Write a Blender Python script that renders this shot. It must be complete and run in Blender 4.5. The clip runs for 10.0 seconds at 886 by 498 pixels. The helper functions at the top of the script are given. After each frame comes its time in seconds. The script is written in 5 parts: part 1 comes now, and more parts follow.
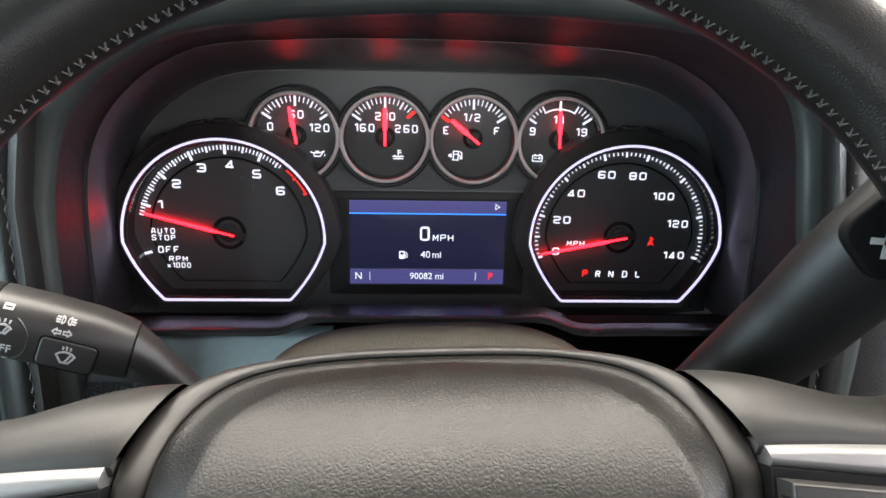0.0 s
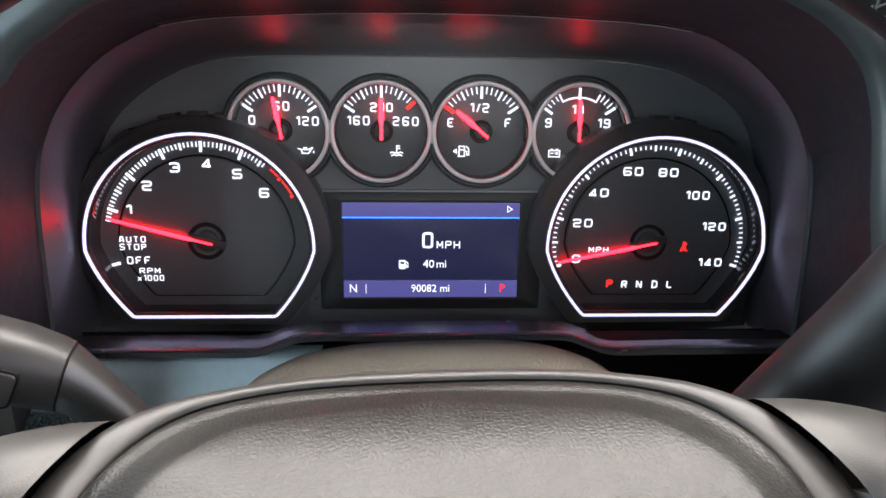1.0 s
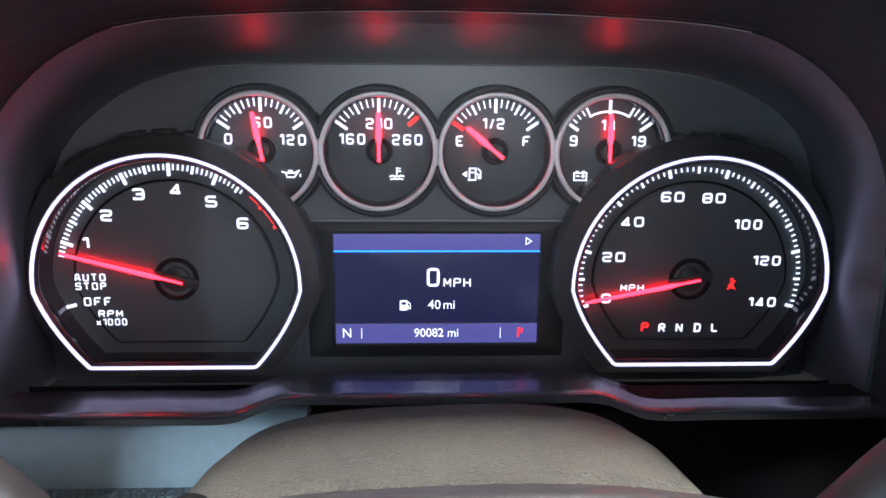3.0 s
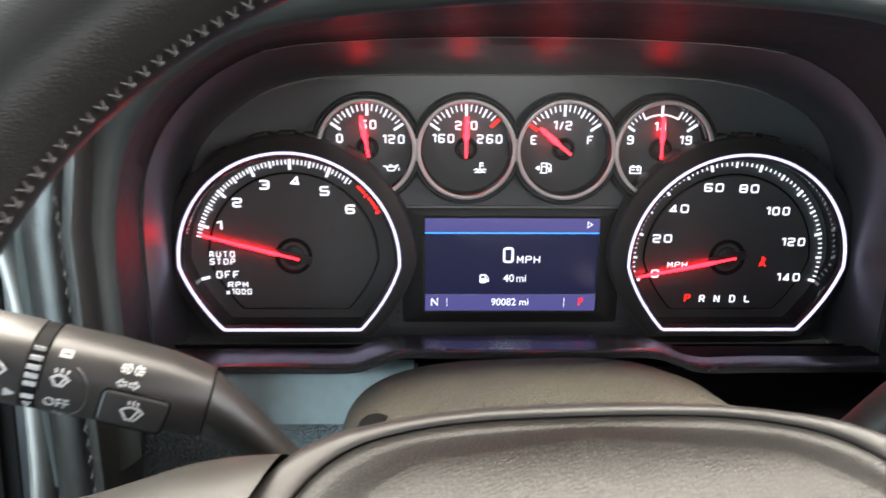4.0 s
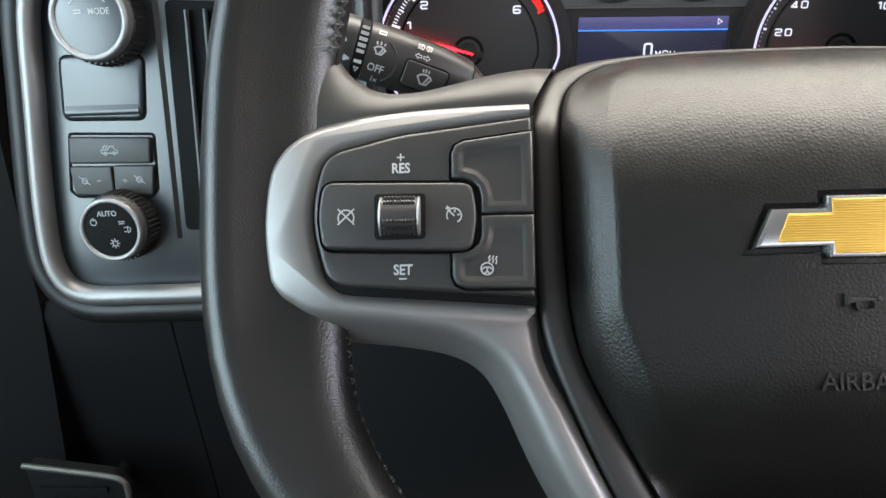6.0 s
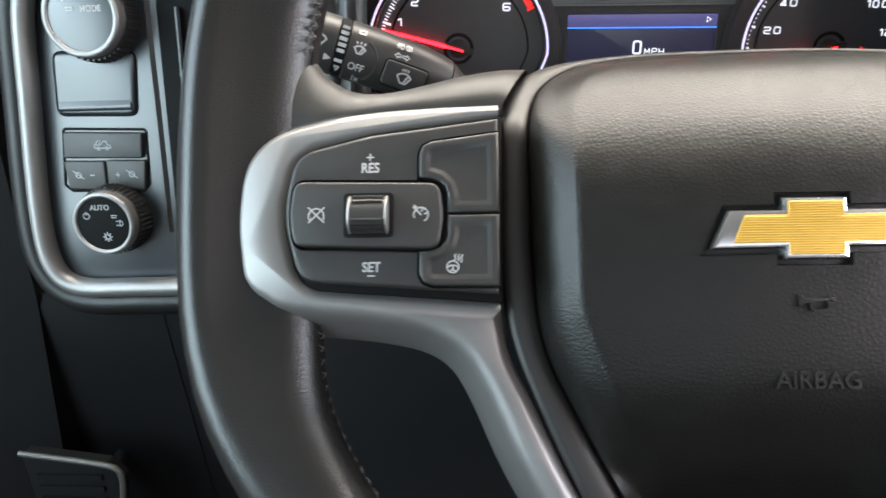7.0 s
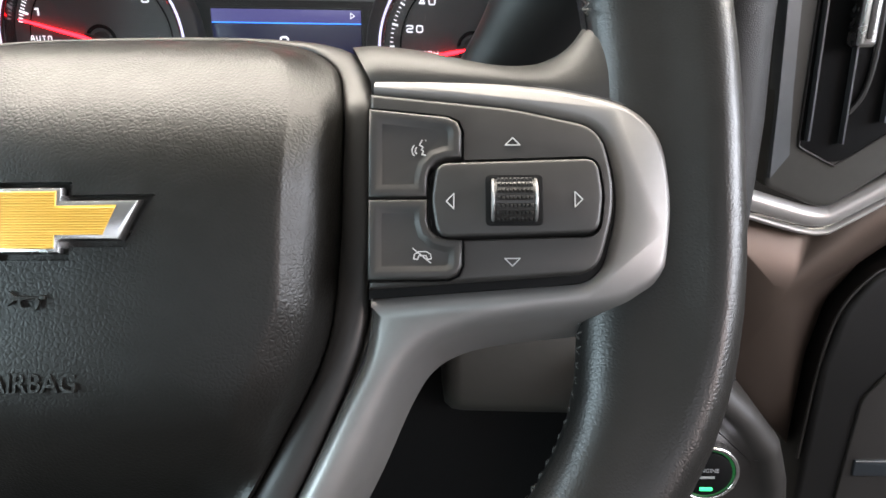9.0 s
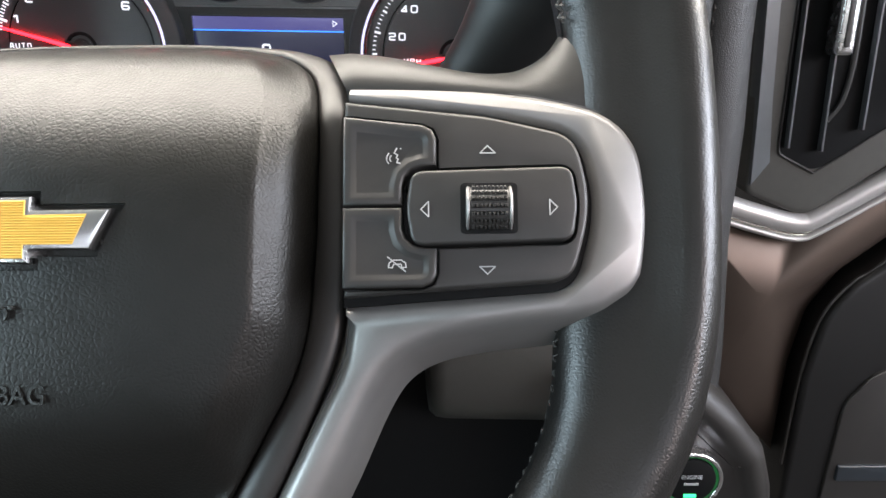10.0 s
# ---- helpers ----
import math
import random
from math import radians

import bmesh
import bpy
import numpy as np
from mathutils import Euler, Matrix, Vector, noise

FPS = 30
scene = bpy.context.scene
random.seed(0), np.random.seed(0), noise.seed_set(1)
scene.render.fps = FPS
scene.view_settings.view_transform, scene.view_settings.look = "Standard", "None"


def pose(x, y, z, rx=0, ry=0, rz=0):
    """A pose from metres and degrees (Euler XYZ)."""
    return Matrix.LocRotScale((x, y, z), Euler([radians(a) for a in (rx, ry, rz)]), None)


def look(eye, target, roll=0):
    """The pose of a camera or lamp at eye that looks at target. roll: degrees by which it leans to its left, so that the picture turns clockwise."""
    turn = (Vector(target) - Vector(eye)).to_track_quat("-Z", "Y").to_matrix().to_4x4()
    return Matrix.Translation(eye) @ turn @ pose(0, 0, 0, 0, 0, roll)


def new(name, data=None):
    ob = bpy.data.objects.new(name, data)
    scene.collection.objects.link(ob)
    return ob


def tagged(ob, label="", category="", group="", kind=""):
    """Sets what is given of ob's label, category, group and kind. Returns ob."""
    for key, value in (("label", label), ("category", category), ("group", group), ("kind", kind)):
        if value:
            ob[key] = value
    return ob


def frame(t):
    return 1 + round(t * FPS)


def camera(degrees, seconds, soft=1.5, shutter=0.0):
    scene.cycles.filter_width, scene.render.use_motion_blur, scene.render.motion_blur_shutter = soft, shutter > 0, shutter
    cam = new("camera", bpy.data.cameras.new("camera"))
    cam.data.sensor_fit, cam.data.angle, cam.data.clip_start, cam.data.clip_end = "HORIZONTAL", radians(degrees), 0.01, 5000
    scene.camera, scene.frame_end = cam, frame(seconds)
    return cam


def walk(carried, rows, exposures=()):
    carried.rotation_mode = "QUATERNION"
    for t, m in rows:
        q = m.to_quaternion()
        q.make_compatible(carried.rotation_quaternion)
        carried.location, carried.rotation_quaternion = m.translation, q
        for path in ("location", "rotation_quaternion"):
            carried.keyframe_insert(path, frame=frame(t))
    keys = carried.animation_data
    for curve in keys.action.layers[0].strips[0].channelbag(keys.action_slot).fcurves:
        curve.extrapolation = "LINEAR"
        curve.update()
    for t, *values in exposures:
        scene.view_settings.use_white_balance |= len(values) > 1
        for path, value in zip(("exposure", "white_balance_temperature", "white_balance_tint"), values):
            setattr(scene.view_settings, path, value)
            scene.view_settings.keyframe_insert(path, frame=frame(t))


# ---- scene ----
cam = camera(65.2, 10.0, 1.5, 0.22)
PATH = [
    (0, (-0.007, 0.0, 0.847), (0.097, 1.922, 0.304), -0.2),
    (0.5, (-0.006, 0.021, 0.839), (0.09, 1.948, 0.313), -0.6),
    (1, (-0.003, 0.045, 0.828), (0.078, 1.982, 0.34), -0.9),
    (1.5, (-0.002, 0.07, 0.825), (0.068, 2.012, 0.355), -1.0),
    (2, (-0.001, 0.093, 0.827), (0.06, 2.033, 0.346), -1.2),
    (2.2, (-0.002, 0.098, 0.825), (0.065, 2.044, 0.367), -1.1),
    (3.3, (-0.001, 0.097, 0.825), (0.055, 2.047, 0.385), -1.2),
    (3.5, (-0.002, 0.092, 0.834), (0.041, 2.031, 0.346), -1.3),
    (4, (-0.037, 0.043, 0.842), (-0.008, 1.977, 0.333), -1.2),
    (4.5, (-0.074, -0.004, 0.823), (-0.087, 1.922, 0.284), -1.5),
    (5, (-0.088, -0.046, 0.799), (-0.16, 1.862, 0.203), -2.1),
    (5.5, (-0.098, -0.061, 0.776), (-0.217, 1.828, 0.13), -2.4),
    (5.7, (-0.1, -0.063, 0.775), (-0.225, 1.822, 0.119), -2.4),
    (6.8, (-0.099, -0.069, 0.776), (-0.264, 1.805, 0.096), -2.5),
    (7, (-0.087, -0.069, 0.778), (-0.247, 1.803, 0.093), -2.3),
    (7.5, (-0.026, -0.06, 0.772), (-0.18, 1.81, 0.082), -2.1),
    (8, (0.034, -0.053, 0.773), (-0.089, 1.822, 0.088), -1.8),
    (8.5, (0.09, -0.049, 0.77), (0.007, 1.83, 0.091), -1.3),
    (9, (0.115, -0.049, 0.766), (0.064, 1.834, 0.092), -0.8),
    (9.5, (0.117, -0.048, 0.766), (0.082, 1.837, 0.1), -0.5),
    (10, (0.119, -0.048, 0.766), (0.098, 1.841, 0.111), -0.7),
]
walk(cam, [(t, look(eye, target, roll)) for t, eye, target, roll in PATH],
     [(0.0, 0.56, 6150, 11), (1.0, 0.92, 5950, 13), (2.0, 1.05, 5450, 15), (3.5, 1.05, 5750, 14), (4.2, 0.88, 6450, 10), (4.5, 0.56, 6500, 10), (5.0, 0.20, 6150, 9), (5.7, 0.34, 6150, 10), (7.0, 0.54, 6200, 11), (7.6, 0.54, 6400, 11), (8.4, 0.72, 6350, 11), (9.5, 0.80, 6200, 11), (10.0, 0.80, 6150, 11)])


# ---- world and lights ----
world = bpy.data.worlds.new("world")
scene.world = world
world.use_nodes = True
_n = world.node_tree.nodes
sky = _n.new("ShaderNodeTexSky")
sky.sky_type, sky.sun_disc = "NISHITA", False
sky.sun_elevation, sky.sun_rotation = radians(50), radians(200)
world.node_tree.links.new(sky.outputs[0], _n["Background"].inputs[0])
_n["Background"].inputs[1].default_value = 0.1
scene.view_settings.exposure = 0.2


def window_light(name, at, to, w, h, power, colour):
    d = bpy.data.lights.new(name, "AREA")
    d.shape, d.size, d.size_y, d.energy, d.color = "RECTANGLE", w, h, power, colour
    ob = new(name, d)
    ob.matrix_world = look(at, to)
    return ob


window_light("windshield_light", (0.3, 0.60, 1.105), (0.3, 0.20, 0.189), 1.5, 0.87, 76.0, (1.0, 0.90, 0.75))
# assumed opening, out of view; sized to put cool glints on left faces
window_light("assumed_doorway_light", (-0.645, -0.22, 0.77), (0.0, -0.05, 0.75), 0.60, 0.42, 4.8, (0.76, 0.96, 1.0))
window_light("driver_window_light", (-0.70, 0.10, 1.06), (0.0, 0.22, 0.72), 0.50, 0.40, 2.6, (0.78, 0.95, 1.0))
window_light("passenger_window_light", (1.28, -0.19, 1.03), (0.0, -0.05, 0.80), 1.06, 0.40, 17.0, (0.95, 0.96, 1.0))
window_light("rear_right_window_light", (1.28, -1.09, 1.05), (0.2, 0.3, 0.75), 0.50, 0.38, 5.0, (1.0, 0.78, 0.70))
window_light("rear_window_light", (0.3, -1.38, 1.05), (0.2, 0.2, 0.75), 1.2, 0.36, 1.5, (1.0, 0.93, 0.85))

# ---- materials ----
def material(name, colour, rough=0.5, metal=0.0, emit=None, power=0.0, coat=0.0):
    m = bpy.data.materials.new(name)
    m.use_nodes = True
    b = m.node_tree.nodes["Principled BSDF"]
    b.inputs["Base Color"].default_value = (*colour, 1)
    b.inputs["Roughness"].default_value = rough
    b.inputs["Metallic"].default_value = metal
    b.inputs["Coat Weight"].default_value = coat
    if emit:
        b.inputs["Emission Color"].default_value = (*emit, 1)
        b.inputs["Emission Strength"].default_value = power
    return m


def surface(name, colour, rough, scale, bump, depth=0.0004, metal=0.0, kind="noise", wear=0.15, stretch=(1, 1, 1), coat=0.0, spec=0.5):
    """A material with fine relief, and with wear in colour and gloss at two scales."""
    m = material(name, colour, rough, metal, coat=coat)
    t = m.node_tree
    n, l = t.nodes, t.links
    b = n["Principled BSDF"]
    b.inputs["Specular IOR Level"].default_value = spec
    co = n.new("ShaderNodeTexCoord")
    mp = n.new("ShaderNodeMapping")
    mp.inputs["Scale"].default_value = stretch
    l.new(co.outputs["Object"], mp.inputs[0])
    big = n.new("ShaderNodeTexNoise")
    big.inputs["Scale"].default_value, big.inputs["Detail"].default_value = 22.0, 5.0
    l.new(mp.outputs[0], big.inputs[0])
    mid = n.new("ShaderNodeTexNoise")
    mid.inputs["Scale"].default_value, mid.inputs["Detail"].default_value = 190.0, 4.0
    l.new(mp.outputs[0], mid.inputs[0])
    add = n.new("ShaderNodeMath")
    add.operation = "ADD"
    l.new(big.outputs[0], add.inputs[0])
    l.new(mid.outputs[0], add.inputs[1])
    rr = n.new("ShaderNodeMapRange")
    rr.inputs[1].default_value, rr.inputs[2].default_value = 0.65, 1.35
    rr.inputs[3].default_value, rr.inputs[4].default_value = max(0.02, rough - wear * 0.5), min(1.0, rough + wear * 0.5)
    l.new(add.outputs[0], rr.inputs[0])
    l.new(rr.outputs[0], b.inputs["Roughness"])
    cr = n.new("ShaderNodeMapRange")
    cr.inputs[1].default_value, cr.inputs[2].default_value = 0.65, 1.35
    cr.inputs[3].default_value, cr.inputs[4].default_value = 1 - wear, 1 + wear
    l.new(add.outputs[0], cr.inputs[0])
    mx = n.new("ShaderNodeVectorMath")
    mx.operation = "SCALE"
    mx.inputs[0].default_value = colour
    l.new(cr.outputs[0], mx.inputs["Scale"])
    l.new(mx.outputs[0], b.inputs["Base Color"])
    if kind == "pebble":
        g = n.new("ShaderNodeTexVoronoi")
        g.feature = "DISTANCE_TO_EDGE"
        g.inputs["Scale"].default_value = scale
        warp = n.new("ShaderNodeVectorMath")
        warp.operation = "MULTIPLY_ADD"
        warp.inputs[1].default_value = (0.0009, 0.0009, 0.0009)
        l.new(mid.outputs[1], warp.inputs[0])
        l.new(mp.outputs[0], warp.inputs[2])
        l.new(warp.outputs[0], g.inputs[0])
        dome = n.new("ShaderNodeMapRange")
        dome.interpolation_type = "SMOOTHSTEP"
        dome.inputs[1].default_value, dome.inputs[2].default_value = 0.0, 0.32
        l.new(g.outputs["Distance"], dome.inputs[0])
        crease = n.new("ShaderNodeMath")
        crease.operation = "MULTIPLY_ADD"
        crease.inputs[1].default_value = 0.45
        l.new(mid.outputs[0], crease.inputs[0])
        l.new(dome.outputs[0], crease.inputs[2])
        out = crease.outputs[0]
        sign = 1.0
    else:
        g = n.new("ShaderNodeTexNoise")
        g.inputs["Scale"].default_value, g.inputs["Detail"].default_value = scale, 3.0
        l.new(mp.outputs[0], g.inputs[0])
        out = g.outputs[0]
        sign = 1.0
    bp = n.new("ShaderNodeBump")
    bp.inputs["Strength"].default_value, bp.inputs["Distance"].default_value = bump, depth * sign
    l.new(out, bp.inputs["Height"])
    l.new(bp.outputs[0], b.inputs["Normal"])
    return m


LEATHER = surface("black_leather", (0.0098, 0.0093, 0.0087), 0.325, 800, 0.15, 0.0003, kind="pebble", wear=0.06, spec=0.5)
# smoother copy of the rim leather, paled for windshield light on the bridges
ARM_LIT = surface("lit_arm_leather", (0.026, 0.0245, 0.022), 0.46, 1250, 0.08, 0.0002, kind="pebble", wear=0.08, spec=0.45)
COVER = surface("airbag_vinyl", (0.0068, 0.0064, 0.0055), 0.40, 700, 0.15, 0.0004, kind="pebble", wear=0.12, spec=0.34)
PAD = surface("dash_leather", (0.022, 0.0215, 0.021), 0.52, 900, 0.28, 0.0006, kind="pebble", wear=0.12)
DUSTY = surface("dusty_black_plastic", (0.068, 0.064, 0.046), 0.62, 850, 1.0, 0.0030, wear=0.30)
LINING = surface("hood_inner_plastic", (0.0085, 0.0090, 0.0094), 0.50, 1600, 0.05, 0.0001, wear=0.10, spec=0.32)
SATIN = surface("satin_black_plastic", (0.0205, 0.0190, 0.0178), 0.44, 2600, 0.12, 0.0001, wear=0.10)
FASCIA = surface("grey_fascia_plastic", (0.018, 0.023, 0.029), 0.31, 2600, 0.06, 0.00006, wear=0.025, spec=0.9)
FACE = surface("cluster_face_plastic", (0.092, 0.101, 0.105), 0.30, 3000, 0.05, 0.00006, wear=0.06, spec=0.8)
# grey plastic, with cool daylight put into the colour
KNEE_LIT = surface("daylit_strip_plastic", (0.50, 0.60, 0.63), 0.36, 2600, 0.10, 0.0001, wear=0.08)
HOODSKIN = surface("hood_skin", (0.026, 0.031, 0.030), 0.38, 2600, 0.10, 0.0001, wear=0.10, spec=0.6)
DARKSKIN = surface("dark_satin_plastic", (0.0075, 0.0073, 0.0073), 0.44, 2600, 0.15, 0.0001, wear=0.10, spec=0.4)
# paled likewise, for daylight on the top of the bolster
KNEEGRAIN_LIT = surface("daylit_grained_plastic", (0.32, 0.38, 0.40), 0.42, 430, 1.0, 0.0014, kind="pebble", wear=0.12)
GLOSS = surface("hood_plastic", (0.018, 0.017, 0.020), 0.40, 1600, 0.05, 0.0001, wear=0.04, spec=1.0, coat=1.0)
GLOSS.node_tree.nodes["Principled BSDF"].inputs["Coat Roughness"].default_value = 0.38
SHELF = surface("shelf_plastic", (0.020, 0.019, 0.021), 0.26, 1600, 0.04, 0.0001, wear=0.04, spec=1.0, coat=1.0)
SHELF.node_tree.nodes["Principled BSDF"].inputs["Coat Roughness"].default_value = 0.26
# black plastic; its depth also stands in for shade under the dash
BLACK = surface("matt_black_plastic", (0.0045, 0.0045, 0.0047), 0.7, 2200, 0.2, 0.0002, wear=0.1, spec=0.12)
MIRRORWALL = surface("glossy_dial_wall", (0.012, 0.012, 0.014), 0.10, 1600, 0.02, 0.00005, wear=0.02, spec=0.8)
DIAL = surface("dial_face", (0.064, 0.071, 0.073), 0.34, 4000, 0.1, 0.00005, wear=0.06)
SILVER = surface("satin_silver_paint", (0.245, 0.237, 0.232), 0.47, 3000, 0.06, 0.00005, metal=0.75, wear=0.05)
RING = surface("brushed_ring", (0.62, 0.59, 0.57), 0.40, 2500, 0.06, 0.00005, metal=0.7, wear=0.05)
GUNMETAL = surface("bronze_grey_paint", (0.098, 0.074, 0.060), 0.42, 3000, 0.02, 0.00003, metal=0.7, wear=0.02)
STRIP = surface("satin_strip_paint", (0.42, 0.405, 0.39), 0.34, 3000, 0.05, 0.00005, metal=0.45, wear=0.05)
# vent plastic tinted paler and bluer, for sky caught by bevel and slats
VENT_SKY = surface("sky_tinted_vent_plastic", (0.085, 0.092, 0.098), 0.36, 2600, 0.10, 0.0001, wear=0.06)
VENTGREY = surface("vent_frame_plastic", (0.058, 0.056, 0.050), 0.42, 2600, 0.12, 0.0001, wear=0.08)
CHROME = surface("chrome", (0.78, 0.77, 0.77), 0.26, 2000, 0.02, 0.00002, metal=1.0, wear=0.05)
GOLD = surface("gold_insert", (0.56, 0.35, 0.06), 0.38, 1800, 0.2, 0.00005, metal=0.35, wear=0.05)
THREAD = surface("grey_thread", (0.050, 0.046, 0.043), 0.8, 3000, 0.3, 0.0001, wear=0.2)
PRINT = material("white_print", (0.38, 0.38, 0.375), 0.5)
DIMPRINT = material("grey_print", (0.30, 0.31, 0.32), 0.5)
GLOW = material("backlit_white", (0.6, 0.6, 0.6), 0.5, emit=(0.92, 0.93, 1.0), power=0.72)
HALO = material("light_ring_white", (0.7, 0.7, 0.7), 0.4, emit=(0.72, 0.67, 1.0), power=0.80)
RED = material("needle_red", (0.5, 0.02, 0.01), 0.4, emit=(1.0, 0.0052, 0.0095), power=13.0)
REDMARK = material("backlit_red", (0.5, 0.02, 0.01), 0.5, emit=(1.0, 0.018, 0.012), power=1.1)
SCREEN = material("screen_navy", (0.01, 0.01, 0.02), 0.25, emit=(0.006, 0.0065, 0.024), power=1.0)
BAND = material("screen_violet", (0.01, 0.01, 0.02), 0.25, emit=(0.055, 0.050, 0.16), power=1.0)
BLUE = material("screen_blue", (0.01, 0.02, 0.05), 0.3, emit=(0.03, 0.20, 0.95), power=1.7)
GREEN = material("backlit_green", (0.02, 0.2, 0.05), 0.4, emit=(0.05, 0.9, 0.25), power=1.5)
LENS = material("clear_lens_plastic", (1, 1, 1), 0.1)
_t = LENS.node_tree
_clear, _shine, _mix, _edge = (_t.nodes.new(k) for k in ("ShaderNodeBsdfTransparent", "ShaderNodeBsdfGlossy", "ShaderNodeMixShader", "ShaderNodeFresnel"))
_shine.inputs["Roughness"].default_value, _edge.inputs["IOR"].default_value = 0.36, 1.49
for _a, _b in ((_edge.outputs[0], _mix.inputs[0]), (_clear.outputs[0], _mix.inputs[1]), (_shine.outputs[0], _mix.inputs[2]), (_mix.outputs[0], _t.nodes["Material Output"].inputs[0])):
    _t.links.new(_a, _b)
HEADLINER = surface("headliner_cloth", (0.16, 0.16, 0.155), 0.9, 700, 0.4, 0.0005, wear=0.06)
CARPET = surface("black_carpet", (0.03, 0.03, 0.03), 0.95, 500, 0.8, 0.002, wear=0.2)
TRIMWALL = surface("door_trim", (0.10, 0.10, 0.10), 0.7, 500, 0.3, 0.0004, wear=0.1)


# ---- mesh helpers ----
class Form:
    def __init__(self):
        self.v, self.f = [], []

    def trim(self, x, y, r):
        """Push what lies within r of (x, y) out to that circle."""
        for i, p in enumerate(self.v):
            d = math.hypot(p[0] - x, p[1] - y)
            if d < r:
                self.v[i] = (x + (p[0] - x) * r / d, y + (p[1] - y) * r / d, p[2])
        return self

    def loft(self, rings, closed=True, cap0=False, cap1=False, loop=False):
        base, n = len(self.v), len(rings[0])
        for r in rings:
            self.v.extend([tuple(p) for p in r])
        m = len(rings)
        for i in range(m if loop else m - 1):
            k = (i + 1) % m
            for j in range(n if closed else n - 1):
                q = (j + 1) % n
                self.f.append((base + i * n + j, base + i * n + q, base + k * n + q, base + k * n + j))
        if cap0:
            self.f.append(tuple(base + j for j in reversed(range(n))))
        if cap1:
            self.f.append(tuple(base + (m - 1) * n + j for j in range(n)))
        return self

    def slab(self, poly, w0, w1, b=0.0006, steps=3):
        """A plate over an outline, its front edge rounded by b."""
        rings = [[(x, y, w0) for x, y in poly]]
        for i in range(steps + 1):
            a = math.pi / 2 * i / steps
            rings.append([(x, y, w1 - b * (1 - math.sin(a))) for x, y in inset(poly, b * (1 - math.cos(a)))])
        return self.loft(rings, cap0=True, cap1=True)

    def band(self, poly, d, w0, w1, b=0.0006, steps=3):
        """A border of width d inside an outline."""
        rings = [[(x, y, w0) for x, y in poly]]
        for i in range(steps + 1):
            a = math.pi / 2 * i / steps
            rings.append([(x, y, w1 - b * (1 - math.sin(a))) for x, y in inset(poly, b * (1 - math.cos(a)))])
        for i in range(steps + 1):
            a = math.pi / 2 * (1 - i / steps)
            rings.append([(x, y, w1 - b * (1 - math.sin(a))) for x, y in inset(poly, d - b * (1 - math.cos(a)))])
        rings.append([(x, y, w0) for x, y in inset(poly, d)])
        return self.loft(rings, loop=True)

    def tube(self, path, ra, rb=None, closed=False, n=12, up=(0, 0, 1), caps=True):
        """A tube along a path; ra sideways, rb along up (numbers, or one for each point)."""
        rings, m = [], len(path)
        P = [Vector(p) for p in path]
        for i, p in enumerate(P):
            a = P[(i - 1) % m] if closed or i else P[0]
            c = P[(i + 1) % m] if closed or i < m - 1 else P[-1]
            d = (c - a).normalized()
            side = d.cross(Vector(up))
            side = side.normalized() if side.length > 1e-6 else Vector((1, 0, 0))
            top = side.cross(d)
            r1 = ra[i] if isinstance(ra, (list, tuple)) else ra
            r2 = r1 if rb is None else (rb[i] if isinstance(rb, (list, tuple)) else rb)
            rings.append([p + side * (r1 * math.cos(2 * math.pi * k / n)) + top * (r2 * math.sin(2 * math.pi * k / n)) for k in range(n)])
        return self.loft(rings, loop=closed, cap0=caps and not closed, cap1=caps and not closed)

    def box(self, x0, x1, y0, y1, z0, z1):
        return self.loft([[(x0, y0, z0), (x1, y0, z0), (x1, y1, z0), (x0, y1, z0)], [(x0, y0, z1), (x1, y0, z1), (x1, y1, z1), (x0, y1, z1)]], cap0=True, cap1=True)

    def ribbon(self, pts, width, w, t=0.0002):
        """A flat printed stroke along a line of points."""
        for (x0, y0), (x1, y1) in zip(pts, pts[1:]):
            d = math.hypot(x1 - x0, y1 - y0) or 1e-9
            ex, ey = (x1 - x0) / d * width * 0.35, (y1 - y0) / d * width * 0.35
            nx, ny = -(y1 - y0) / d * width / 2, (x1 - x0) / d * width / 2
            q = [(x0 - ex + nx, y0 - ey + ny), (x0 - ex - nx, y0 - ey - ny), (x1 + ex - nx, y1 + ey - ny), (x1 + ex + nx, y1 + ey + ny)]
            self.loft([[(*p, w) for p in q], [(*p, w + t) for p in q]], cap0=True, cap1=True)
        return self

    def strip(self, pts, width, w, t=0.0002, closed=False):
        """A printed stroke of one width along a line, mitred at its corners."""
        m, rings = len(pts), []
        for i, p in enumerate(pts):
            a = pts[i - 1] if closed or i else None
            c = pts[(i + 1) % m] if closed or i < m - 1 else None
            d0 = Vector((p[0] - a[0], p[1] - a[1])).normalized() if a else None
            d1 = Vector((c[0] - p[0], c[1] - p[1])).normalized() if c else d0
            d0 = d0 or d1
            n0, n1 = Vector((-d0.y, d0.x)), Vector((-d1.y, d1.x))
            k = (n0 + n1) / max(0.5, 1 + n0.dot(n1)) * width / 2
            q0, q1 = (p[0] + k.x, p[1] + k.y), (p[0] - k.x, p[1] - k.y)
            rings.append([(*q0, w), (*q0, w + t), (*q1, w + t), (*q1, w)])
        return self.loft(rings, loop=closed, cap0=not closed, cap1=not closed)

    def disc(self, x, y, r0, r1, w0, w1, n=32, b=0.0005):
        """A round boss, r0 at its foot and r1 at its face."""
        c = circle(x, y, 1, n)
        k = [[(x + (p[0] - x) * r, y + (p[1] - y) * r, w) for p in c] for r, w in ((r0, w0), (r1, w1 - b), (r1 - 0.3 * b, w1 - 0.3 * b), (r1 - b, w1))]
        return self.loft(k, cap0=True, cap1=True)


